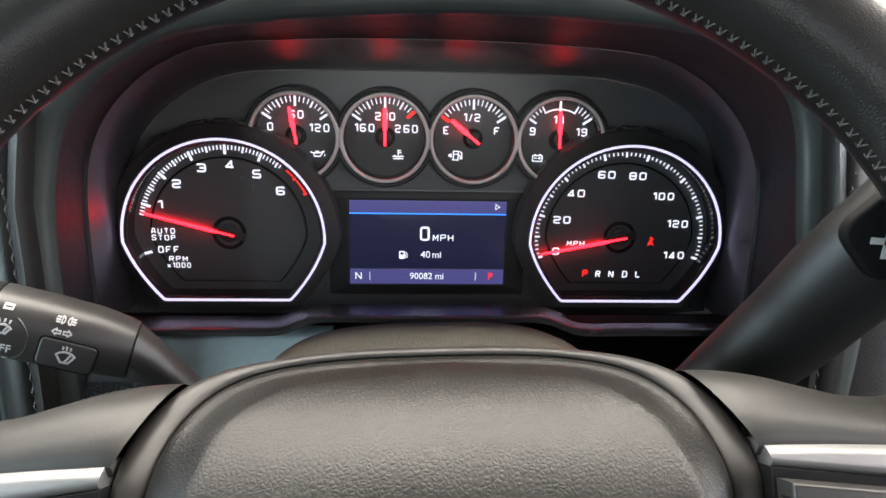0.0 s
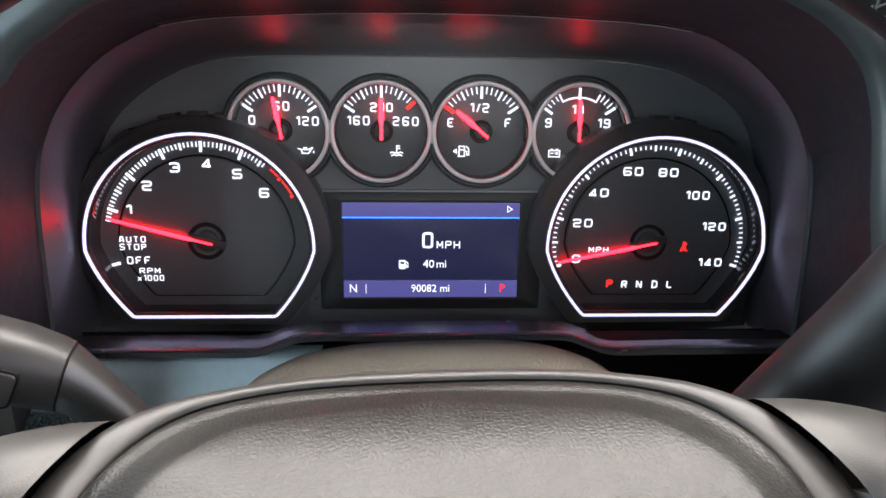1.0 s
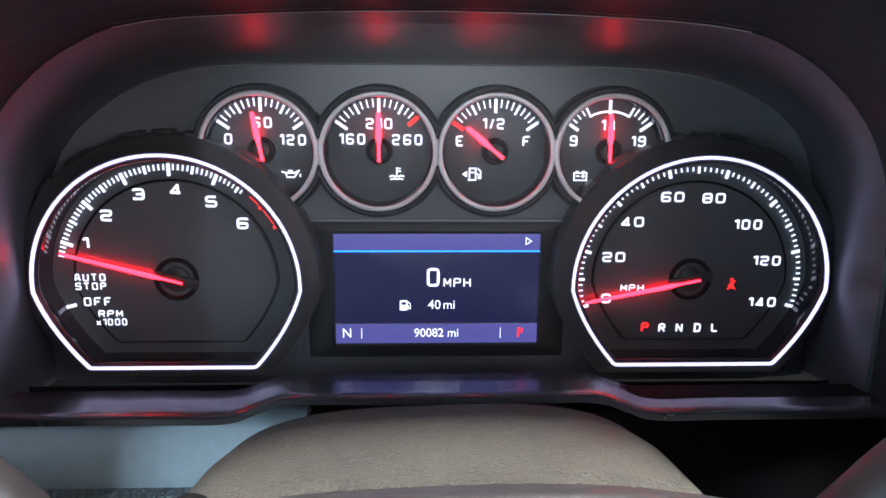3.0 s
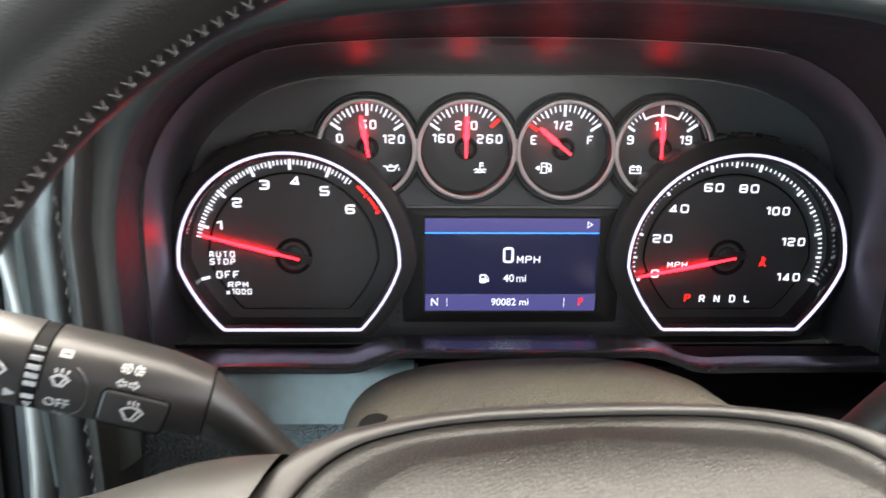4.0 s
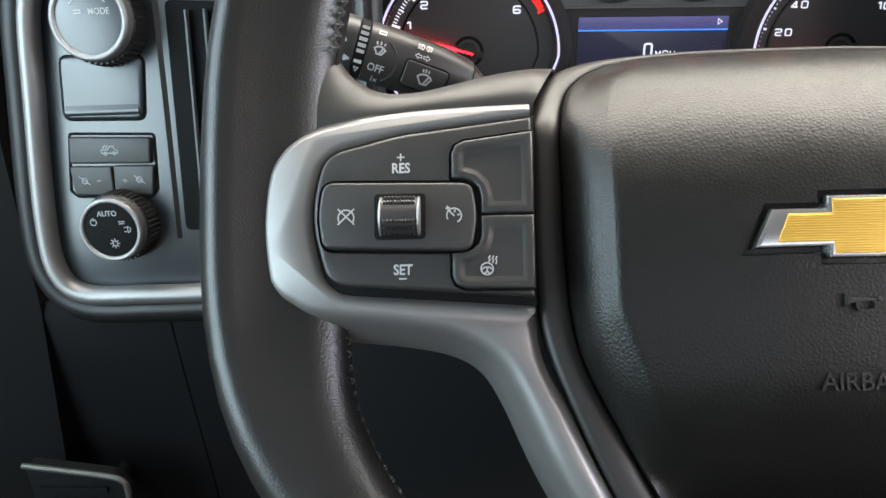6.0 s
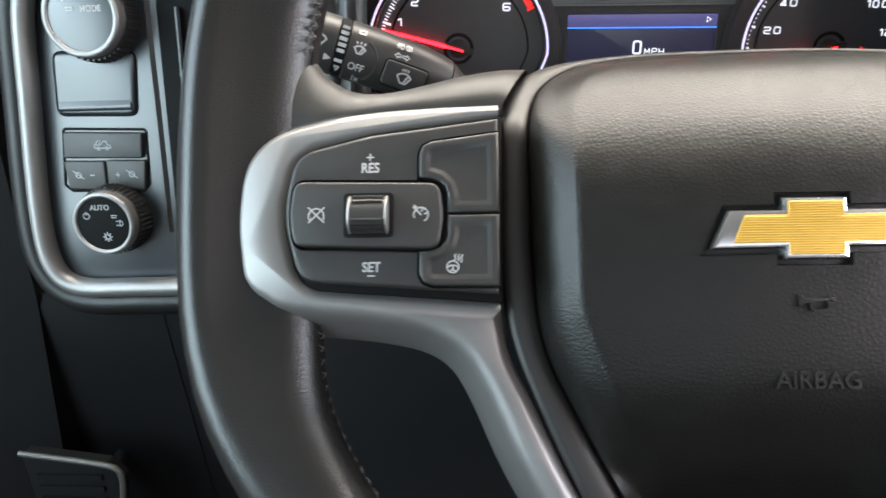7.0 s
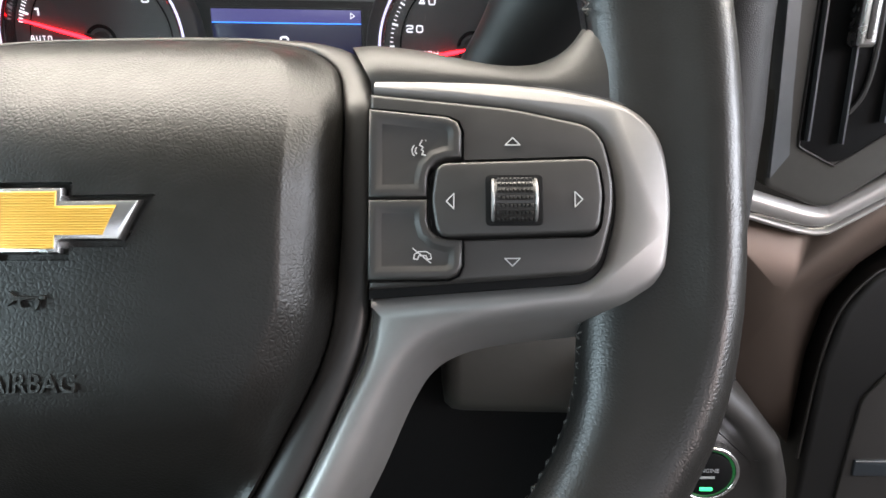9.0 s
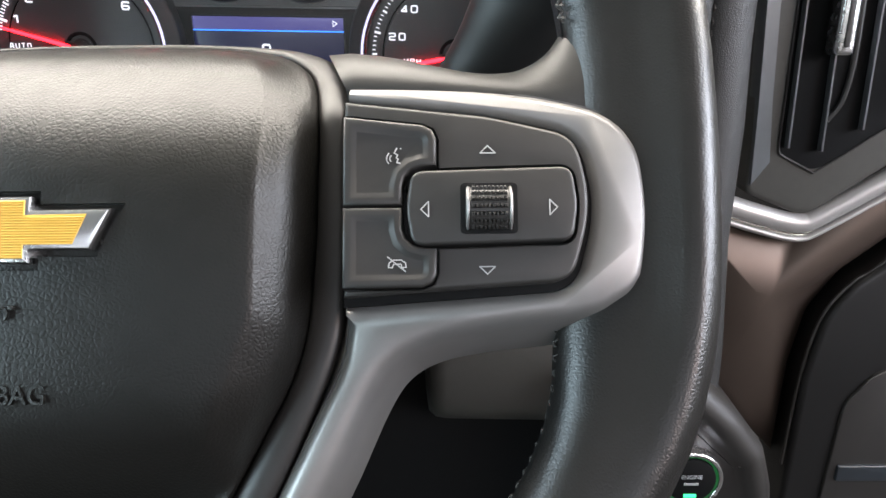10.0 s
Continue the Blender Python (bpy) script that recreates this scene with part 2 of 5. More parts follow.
def circle(x, y, r, n=32, a0=0.0, a1=360.0):
    full = abs(a1 - a0) >= 360
    return [(x + r * math.cos(radians(a0 + (a1 - a0) * i / (n if full else n - 1))), y + r * math.sin(radians(a0 + (a1 - a0) * i / (n if full else n - 1)))) for i in range(n)]


def area(poly):
    return sum(a[0] * b[1] - b[0] * a[1] for a, b in zip(poly, poly[1:] + poly[:1])) / 2


def inset(poly, d):
    """The outline moved inwards by d."""
    s, n, out = (1 if area(poly) > 0 else -1), len(poly), []
    for i in range(n):
        a, p, c = poly[i - 1], poly[i], poly[(i + 1) % n]
        e0, e1 = Vector((p[0] - a[0], p[1] - a[1])), Vector((c[0] - p[0], c[1] - p[1]))
        e0 = e0.normalized() if e0.length > 1e-9 else e1.normalized()
        e1 = e1.normalized() if e1.length > 1e-9 else e0
        n0, n1 = Vector((-e0.y, e0.x)), Vector((-e1.y, e1.x))
        k = n0 + n1
        k = k / max(0.35, k.length_squared) * 2 if k.length > 1e-6 else n0
        out.append((p[0] + k.x * d * s, p[1] + k.y * d * s))
    return out


def rounded(poly, r, n=5):
    """The outline with round corners; r is one radius or one a corner."""
    out, m = [], len(poly)
    for i in range(m):
        p = Vector(poly[i])
        a, c = Vector(poly[i - 1]) - p, Vector(poly[(i + 1) % m]) - p
        rad = r[i] if isinstance(r, (list, tuple)) else r
        if rad <= 0:
            out.append(tuple(p))
            continue
        ang = a.angle(c)
        t = min(rad / math.tan(max(ang, 0.05) / 2), a.length * 0.48, c.length * 0.48)
        q0, q1 = p + a.normalized() * t, p + c.normalized() * t
        for k in range(n + 1):
            f = k / n
            out.append(tuple(q0 * (1 - f) ** 2 + p * (2 * f * (1 - f)) + q1 * f ** 2))
    return out


def rect(x0, x1, y0, y1, r=0.001, n=4):
    return rounded([(x0, y0), (x1, y0), (x1, y1), (x0, y1)], r, n)


def star(poly, c, n=96):
    """The outline sampled at even angles about c."""
    out = []
    for i in range(n):
        a = 2 * math.pi * i / n
        dx, dy, best = math.cos(a), math.sin(a), 0
        for p, q in zip(poly, poly[1:] + poly[:1]):
            ex, ey = q[0] - p[0], q[1] - p[1]
            den = dx * ey - dy * ex
            if abs(den) < 1e-12:
                continue
            t = ((p[0] - c[0]) * ey - (p[1] - c[1]) * ex) / den
            s = ((p[0] - c[0]) * dy - (p[1] - c[1]) * dx) / den
            if -1e-9 <= s <= 1 + 1e-9 and t > best:
                best = t
        out.append((c[0] + dx * best, c[1] + dy * best))
    return out


def spline(pts, n=8, closed=False):
    """A smooth line through points of any dimension."""
    P, out, m = [np.array(p, float) for p in pts], [], len(pts)
    for i in range(m if closed else m - 1):
        g = lambda k: P[k % m] if closed else P[min(max(k, 0), m - 1)]
        a, b, c, d = g(i - 1), g(i), g(i + 1), g(i + 2)
        for k in range(n):
            t = k / n
            out.append(tuple(0.5 * (2 * b + (c - a) * t + (2 * a - 5 * b + 4 * c - d) * t * t + (3 * b - a - 3 * c + d) * t ** 3)))
    if not closed:
        out.append(tuple(P[-1]))
    return out


def mirrored(poly):
    return [(-x, y) for x, y in reversed(poly)]


def part(name, form, mat, parent, label="", angle=38, kind=""):
    me = bpy.data.meshes.new(name)
    me.from_pydata(form.v, [], form.f)
    bm = bmesh.new()
    bm.from_mesh(me)
    bmesh.ops.recalc_face_normals(bm, faces=bm.faces)
    bm.to_mesh(me)
    bm.free()
    me.polygons.foreach_set("use_smooth", [True] * len(me.polygons))
    me.set_sharp_from_angle(angle=radians(angle))
    me.materials.append(mat)
    ob = new(name, me)
    ob.parent = parent
    return tagged(ob, label, kind=kind)


def thing(name, m, label, category, group="", kind=""):
    ob = new(name)
    ob.empty_display_size = 0.02
    ob.matrix_world = m
    return tagged(ob, label, category, group, kind)


def lettering(text, h, mat, parent, x, y, w, turn=0.0, wide=1.0, bold=0.0, deep=0.0001, name="lettering"):
    """Words with capitals h high, centred at (x, y) on the face of the parent."""
    cu = bpy.data.curves.new(name, "FONT")
    cu.body, cu.size, cu.align_x, cu.align_y = text, h / 0.69, "CENTER", "CENTER"
    cu.extrude, cu.offset, cu.resolution_u = deep, bold * h, 3
    ob = new(name, cu)
    me = bpy.data.meshes.new_from_object(ob.evaluated_get(bpy.context.evaluated_depsgraph_get()))
    bpy.data.objects.remove(ob)
    bpy.data.curves.remove(cu)
    me.transform(Matrix.Translation((x, y, w)) @ Matrix.Rotation(radians(turn), 4, "Z") @ Matrix.Diagonal((wide, 1, 1, 1)))
    me.materials.clear()
    me.materials.append(mat)
    out = new(name, me)
    out.parent = parent
    return out


GLYPHS = {"0": "00 40 46 06 00", "1": "05 16 26 20", "2": "05 06 46 43 03 00 40", "3": "05 06 46 40 00 01,13 43", "4": "30 36 01 41", "5": "46 06 03 43 40 00 01",
          "6": "45 46 06 00 40 43 03", "7": "06 46 20", "8": "00 40 46 06 00,03 43", "9": "01 00 40 46 06 03 43", "A": "00 16 36 40,02 42", "D": "00 06 46 40 00",
          "E": "46 06 00 40,03 33", "F": "46 06 00,03 33", "H": "00 06,40 46,03 43", "L": "06 00 40", "M": "00 06 22 46 40", "N": "00 06 40 46", "O": "00 40 46 06 00",
          "P": "00 06 46 43 03", "R": "00 06 46 43 03,23 40", "S": "45 46 06 03 43 40 00 01", "T": "06 46,26 20", "U": "06 00 40 46", "x": "00 44,04 40", "/": "00 26"}


def squared(text, h, wide, bold, mat, parent, x, y, w, name="numeral"):
    """Squared wide characters with rounded corners, h high, each wide by wide, centred at (x, y)."""
    f, at, gap = Form(), 0.0, bold * 1.75
    size = lambda c: wide * max(int(p[0]) for st in GLYPHS[c].split(",") for p in st.split()) / 4
    total = sum(size(c) for c in text) + gap * (len(text) - 1)
    for c in text:
        for st in GLYPHS[c].split(","):
            pts = [(at + int(p[0]) / 4 * (wide - bold) + x - total / 2 + bold / 2, y - h / 2 + bold / 2 + int(p[1]) / 6 * (h - bold)) for p in st.split()]
            loop = len(pts) > 2 and pts[0] == pts[-1]
            if loop:
                line = rounded(pts[:-1], [0, 0, bold * 1.6, bold * 1.6] if c == "D" else bold * 1.1, 3)
            elif len(pts) > 2:
                line = [pts[0]] + rounded(pts, [0] + [bold * (0.15 if c in "MNA147" else 1.1)] * (len(pts) - 2) + [0], 3)[1:-1] + [pts[-1]]
            else:
                line = pts
            f.strip(line, bold, w, closed=loop)
        at += size(c) + gap
    return part(name, f, mat, parent)


def carve(ob, poly, w0, w1):
    """Sink an outline into a mesh, from w1 down to w0."""
    tool = part("tool", Form().slab(poly, w0, w1, 0.0001), ob.data.materials[0], ob.parent)
    bpy.context.view_layer.update()
    cut = ob.modifiers.new("cut", "BOOLEAN")
    cut.operation, cut.solver, cut.object = "DIFFERENCE", "EXACT", tool
    me = bpy.data.meshes.new_from_object(ob.evaluated_get(bpy.context.evaluated_depsgraph_get()))
    ob.modifiers.clear()
    ob.data = me
    me.set_sharp_from_angle(angle=radians(40))
    bpy.data.objects.remove(tool)


def icon(name, strokes, width, mat, parent, x, y, w, size=1.0):
    """A printed sign of strokes, drawn about (x, y)."""
    f = Form()
    for s in strokes:
        f.ribbon([(x + a * size, y + b * size) for a, b in s], width, w)
    return part(name, f, mat, parent)


def arc(x, y, r, a0, a1, n=10):
    return [(x + r * math.cos(radians(a0 + (a1 - a0) * i / n)), y + r * math.sin(radians(a0 + (a1 - a0) * i / n))) for i in range(n + 1)]

# ---- cabin shell ----
def wall(name, boxes, mat, label, category="wall"):
    f = Form()
    for b in boxes:
        f.box(*b)
    ob = part(name, f, mat, None, label, kind="structure")
    return tagged(ob, category=category)


wall("floor", [(-0.75, 1.45, -1.5, 1.15, -0.05, 0.0)], CARPET, "black carpeted cabin floor", "floor")
wall("ceiling", [(-0.75, 1.45, -1.5, 0.18, 1.28, 1.33)], HEADLINER, "dark grey cloth headliner", "ceiling")
wall("wall_front", [(-0.75, 1.45, 1.10, 1.15, 0.0, 0.92)], BLACK, "black bulkhead ahead of the dashboard")
# left side is unseen; closed and cut to limit light on the wheel
wall("wall_left", [(-0.75, -0.66, -1.5, -0.54, 0.0, 1.28), (-0.75, -0.66, 0.11, 1.10, 0.0, 0.84), (-0.75, -0.66, -0.54, 0.11, 0.0, 0.54), (-0.75, -0.66, 0.36, 0.44, 0.84, 1.28), (-0.75, -0.66, -0.54, -0.16, 1.00, 1.28)], TRIMWALL, "unseen left cabin side, its opening cut to shape the light")
wall("wall_right", [(1.36, 1.45, -1.5, 1.10, 0.0, 0.84), (1.36, 1.45, 0.36, 0.44, 0.84, 1.28), (1.36, 1.45, -0.82, -0.74, 0.84, 1.28), (1.36, 1.45, -1.5, -1.36, 0.84, 1.28)], TRIMWALL, "dark door trim below an open window band")
wall("wall_back", [(-0.66, 1.36, -1.5, -1.42, 0.0, 0.86), (-0.66, -0.35, -1.5, -1.42, 0.86, 1.28), (1.05, 1.36, -1.5, -1.42, 0.86, 1.28)], TRIMWALL, "dark cabin back wall below the rear window")


# ---- dashboard ----
def at_face(y, x=0.0, z=0.0, roll=0.0):
    """Axes whose x runs right, y up and z towards the driver."""
    return pose(x, y, z, 90, 0, 0) @ pose(0, 0, 0, 0, 0, roll)


CLUSTER = at_face(0.402, 0.0055, 0.737, -1.55)
dash = thing("dashboard", CLUSTER, "black dashboard with a stitched leather pad and a glossy gauge hood", "dashboard")

# hood over the gauges: from the face out to its lip
H = 60
def over(pts):
    return [tuple(p) for p in np.array(spline(pts, 10))[np.linspace(0, (len(pts) - 1) * 10, H).astype(int)]]


face_line = over([(-0.1785, -0.042), (-0.1785, 0.0), (-0.1755, 0.035), (-0.163, 0.065), (-0.140, 0.0855), (-0.115, 0.0960), (-0.080, 0.0998), (0.0, 0.1006), (0.080, 0.0998), (0.115, 0.0965), (0.140, 0.0890), (0.163, 0.072), (0.1755, 0.040), (0.1785, 0.0), (0.1785, -0.042)])
lens_line = over([(-0.1800, -0.040), (-0.1805, 0.0), (-0.1795, 0.035), (-0.1745, 0.060), (-0.1610, 0.083), (-0.136, 0.1035), (-0.100, 0.1140), (0.0, 0.1178), (0.100, 0.1140), (0.136, 0.1035), (0.1610, 0.083), (0.1745, 0.060), (0.1795, 0.035), (0.1805, 0.0), (0.1800, -0.040)])
lip_line = over([(-0.154, -0.040), (-0.1555, 0.01), (-0.1545, 0.045), (-0.1485, 0.074), (-0.1400, 0.088), (-0.1265, 0.1010), (-0.092, 0.1165), (0.0, 0.1245), (0.085, 0.1215), (0.116, 0.1140), (0.1370, 0.0995), (0.1465, 0.081), (0.152, 0.048), (0.158, 0.01), (0.157, -0.040)])
lens_in = [(x * 0.992, 0.03 + (y - 0.03) * 0.988) for x, y in lens_line]
mid_line = [tuple(0.45 * np.array(a) + 0.55 * np.array(b)) for a, b in zip(lens_line, lip_line)]
grow = lambda line, k: [(x * (1 + k), 0.03 + (y - 0.03) * (1 + k)) for x, y in line]
ring = lambda line, w: [(x, y, w) for x, y in line]
part("hood_lining", Form().loft([ring(face_line, -0.014)] + [[((1 - k) * a[0] + k * b[0], (1 - k) * a[1] + k * b[1], 0.040 * k) for a, b in zip(face_line, lens_in)] for k in (0.0, 0.15, 0.3, 0.45, 0.6, 0.75, 0.9, 1.0)], closed=False), GLOSS, dash, "glossy black hood lining that mirrors the gauges", 60)
crown = lambda line: [p for p, q in zip(line, lens_line) if q[1] > 0.110]
# windshield light on the lens edge, put in as silver paint along the top
part("lens_edge", Form().loft([ring(crown(lens_in), 0.040), ring(crown(lens_line), 0.0405), ring(crown(lens_line), 0.0416)], closed=False), STRIP, dash, "thin top edge of the clear lens, its glint painted silver")
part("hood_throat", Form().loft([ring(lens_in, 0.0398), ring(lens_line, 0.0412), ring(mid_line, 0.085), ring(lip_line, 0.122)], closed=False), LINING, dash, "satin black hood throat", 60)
part("hood", Form().loft([ring(lip_line, 0.122), ring(grow(lip_line, 0.006), 0.1252), ring(grow(lip_line, 0.02), 0.1275), ring(grow(lip_line, 0.05), 0.1285), ring(grow(lip_line, 0.11), 0.1275), ring(grow(lip_line, 0.19), 0.124),
     ring(grow(lip_line, 0.25), 0.115), ring(grow(lip_line, 0.28), 0.09), ring(grow(lip_line, 0.28), -0.06)], closed=False), HOODSKIN, dash, "black hood with a rounded lip", 60)


# trim below the gauges: a shelf that steps up over the steering column
def step_line(lo, hi, u0, u1, end):
    return spline([(-end, lo), (-(u1 + 0.03), lo), (-u1, lo), (-(u0 + u1) / 2, (lo + hi) / 2), (-u0, hi), (-u0 * 0.5, hi), (0, hi), (u0 * 0.5, hi), (u0, hi), ((u0 + u1) / 2, (lo + hi) / 2), (u1, lo), (u1 + 0.03, lo), (end, lo)], 5)


back = step_line(-0.0374, -0.0304, 0.062, 0.088, 0.186)
front = step_line(-0.0272, -0.0200, 0.056, 0.080, 0.178)
low = lambda line, d: [(x, y - d) for x, y in line]
blend = lambda a, b, f: [tuple((1 - f) * np.array(p) + f * np.array(q)) for p, q in zip(a, b)]
part("lower_trim", Form().loft([ring(low(back, 0.004), 0.018), ring(back, 0.024), ring(low(blend(back, front, 0.4), 0.0004), 0.042), ring(low(blend(back, front, 0.8), 0.0003), 0.060), ring(front, 0.0685),
     ring(low(front, 0.0008), 0.0700), ring(low(front, 0.0032), 0.0700), ring(low(front, 0.006), 0.060)], closed=False), SHELF, dash, "glossy black shelf below the gauges", 50)
part("lower_face", Form().loft([ring([(-0.186, -0.05), (0.186, -0.05)], 0.016), ring([(-0.186, -0.0385), (0.186, -0.0385)], 0.016)], closed=False), BLACK, dash)

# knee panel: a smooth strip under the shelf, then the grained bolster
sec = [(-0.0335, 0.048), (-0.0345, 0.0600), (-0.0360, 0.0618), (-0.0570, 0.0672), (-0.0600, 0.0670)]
part("knee_strip", Form().loft([[(u, v, w) for v, w in sec] for u in (-0.205, -0.17, -0.13, -0.052)], closed=False), KNEE_LIT, dash, "smooth grey strip beside the steering column, paled blue for daylight")
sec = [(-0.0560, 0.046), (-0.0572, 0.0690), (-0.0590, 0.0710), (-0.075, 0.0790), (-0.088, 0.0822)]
part("knee_bolster", Form().loft([[(u, v, w) for v, w in sec] for u in (-0.205, -0.18, -0.15, -0.11, -0.05)], closed=False), KNEEGRAIN_LIT, dash, "grained grey knee bolster, paled for daylight", 60)
# lower bolster, turned black for the shade it lies in
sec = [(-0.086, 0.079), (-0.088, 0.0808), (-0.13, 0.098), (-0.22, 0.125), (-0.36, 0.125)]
part("knee_panel", Form().loft([[(u, v, w) for v, w in sec] for u in (-0.205, -0.18, -0.15, -0.11, -0.05)], closed=False), BLACK, dash, "knee panel with its shade put in as black", 60)
# right side: grey where light falls, black where shaded, all by colour
for name, sec, mat, label in (("knee_panel", [(-0.032, 0.060), (-0.034, 0.030), (-0.08, 0.03), (-0.115, 0.048)], BLACK, "knee panel with its shade put in as black"),
                              ("lit_knee_panel", [(-0.113, 0.046), (-0.115, 0.049), (-0.14, 0.060), (-0.163, 0.065), (-0.182, 0.0655), (-0.200, 0.062), (-0.218, 0.053), (-0.234, 0.038), (-0.246, 0.016)], VENTGREY, "lit part of the knee panel, put in as grey"),
                              ("knee_panel", [(-0.113, 0.030), (-0.31, 0.02), (-0.4, 0.02)], BLACK, "knee panel with its shade put in as black")):
    run = ((0.100, -0.040), (0.104, -0.010), (0.109, -0.002), (0.116, 0.0), (0.18, 0.0), (0.25, 0.0)) if name == "lit_knee_panel" else ((-0.05, 0.0), (0.1, 0.0), (0.25, 0.0))
    part(name, Form().loft([[(u, v, w + d) for v, w in sec] for u, d in run], closed=False), mat, dash, label, 60)

# stitched leather pads that flank the hood
for s in (-1, 1):
    sec = [(s * 0.1592, 0.110), (s * 0.1595, 0.1290), (s * 0.1606, 0.1340), (s * 0.1625, 0.1358), (s * 0.166, 0.1342), (s * 0.1675, 0.1325), (s * 0.1700, 0.1340), (s * 0.178, 0.1315), (s * 0.1865, 0.123), (s * 0.1925, 0.108), (s * 0.1945, 0.082)]
    f = Form().loft([[(u + s * k, v, w) for u, w in sec] for v, k in ((-0.095, 0.002), (-0.05, 0.0), (0.0, 0.0), (0.05, 0.0), (0.085, -0.006), (0.12, -0.02))], closed=False)
    part("side_pad", f, LEATHER, dash, "stitched black leather pad beside the gauge hood", 60)
    f = Form()
    for i in range(31):
        v = -0.095 + i * 0.0064
        f.tube([(s * 0.1671, v, 0.1325), (s * 0.1673, v + 0.0023, 0.1338), (s * 0.1671, v + 0.0046, 0.1325)], 0.00055, n=6)
    part("stitching", f, THREAD, dash, "grey thread", kind="stuff")

# leather pad between the gauges and the vent
sec = [(0.200, 0.042), (0.207, 0.067), (0.219, 0.077), (0.239, 0.0795), (0.2487, 0.0785), (0.2507, 0.0762), (0.2530, 0.0785), (0.2645, 0.0775), (0.2735, 0.0730), (0.2775, 0.065), (0.278, 0.037)]
f = Form().loft([[(u + k, v + u * 0.027, w) for u, w in sec] for v, k in ((-0.26, 0.012), (-0.17, 0.008), (-0.10, 0.001), (-0.035, 0.0), (0.01, -0.003), (0.12, -0.006), (0.2, -0.010))], closed=False)
part("vent_side_pad", f, PAD, dash, "stitched black leather pad beside the air vent", 60)
f = Form()
for i in range(42):
    v = -0.16 + i * 0.0064
    x = 0.2507 - 0.003 * min(1.0, max(-1.0, (v + 0.035) / 0.045))
    f.tube([(x, v, 0.0760), (x, v + 0.0022, 0.0778), (x, v + 0.0044, 0.0760)], 0.0006, n=6)
part("stitching", f, THREAD, dash, "grey thread", kind="stuff")

# upper pad above the switch panel: two leather rolls and a stitched seam
def roll(name, path, ra, rb, mat, parent, label=""):
    return part(name, Form().tube(spline(path, 6), ra, rb, n=16, up=(0, 0, 1)), mat, parent, label, 60)


sec = [(0.075, 0.066), (0.078, 0.0865), (0.084, 0.0935), (0.090, 0.094), (0.0945, 0.090), (0.0965, 0.087), (0.1005, 0.090), (0.108, 0.088), (0.117, 0.078), (0.1205, 0.070), (0.121, 0.066), (0.125, 0.064), (0.140, 0.04), (0.150, -0.10), (0.150, -0.4)]
bow = ((-0.62, -0.012), (-0.42, -0.003), (-0.34, 0.0), (-0.29, 0.0), (-0.25, -0.003), (-0.215, -0.011), (-0.18, -0.024))
part("upper_pad", Form().loft([[(u, v + k, w) for v, w in sec] for u, k in bow], closed=False), PAD, dash, "rolled black leather dash pad", 50)
f = Form()
line = spline([(u, 0.0975 + k, 0.0895) for u, k in bow], 30)
for a, b in zip(line[::2], line[1::2]):
    d = (Vector(b) - Vector(a)) * 0.8
    f.tube([Vector(a), Vector(a) + d * 0.5 + Vector((0, 0, 0.0009)), Vector(a) + d], 0.0006, n=6)
part("stitching", f, THREAD, dash, "pale thread", kind="stuff")
sec = [(0.110, 0.1), (0.117, 0.09), (0.121, 0.07), (0.130, 0.03), (0.145, -0.1), (0.145, -0.4)]
part("dash_top", Form().loft([[(u, v, w) for v, w in sec] for u in (0.15, 0.5, 1.35)], closed=False), PAD, dash, "black leather dash top", 60)
part("dash_middle", Form().loft([[(-0.2, 0.132, 0.02), (0.2, 0.132, 0.02)], [(-0.2, 0.15, -0.1), (0.2, 0.15, -0.1)], [(-0.2, 0.15, -0.4), (0.2, 0.15, -0.4)]], closed=False), PAD, dash)

# ---- instrument cluster ----
cluster = thing("instrument_cluster", at_face(0.40805, 0.00565, 0.73516, -1.55) @ Matrix.Scale(1.0194, 4), "lit instrument cluster with six dials and a screen", "instrument cluster")
face = [(x * 0.985, 0.03 + (y - 0.03) * 0.985) for x, y in star(face_line + [(0.1785, -0.046), (-0.1785, -0.046)], (0, 0.03), 96)]
part("face_panel", Form().loft([[(x, y, -0.004) for x, y in face], [(x, y, -0.0015) for x, y in face], [(x * 0.2, 0.03 + (y - 0.03) * 0.2, 0.0) for x, y in face]], cap1=True), FACE, cluster, "matt dark grey face panel", 50)


def dshape(x, y, r, n=44):
    """A round dial outline that draws in below to a flat foot."""
    p = arc(0, 0, r, -2, 182, n)
    side = [((1 - t) ** 2 * p[-1][0] - 2 * t * (1 - t) * 0.91 * r - t * t * 0.635 * r, (1 - t) ** 2 * p[-1][1] - 2 * t * (1 - t) * 0.34 * r - t * t * 0.65 * r) for t in (0.12, 0.25, 0.4, 0.55, 0.7, 0.82, 0.9)]
    foot = rounded([side[-1], (-0.635 * r, -0.65 * r), (0.635 * r, -0.65 * r), (-side[-1][0], side[-1][1])], [0, 0.06 * r, 0.06 * r, 0], 4)
    return [(x + a, y + b) for a, b in p + side[:-1] + foot + [(-u, v) for u, v in reversed(side[:-1])]]


def ticks(x, y, marks, w, mat, parent, name):
    """Marks, each (angle, inner radius, outer radius, width)."""
    shared = {}
    for a, r0, r1, wd in marks:
        key = (round(r1 - r0, 5), wd)
        if key not in shared:
            ob = shared[key] = part(name, Form().ribbon([(0, 0), (r1 - r0, 0)], wd, 0.0, 0.0003), mat, parent)
        else:
            ob = new(name, shared[key].data)
            ob.parent = parent
        c, s = math.cos(radians(a)), math.sin(radians(a))
        ob.matrix_local = pose(x + r0 * c, y + r0 * s, w, 0, 0, a)


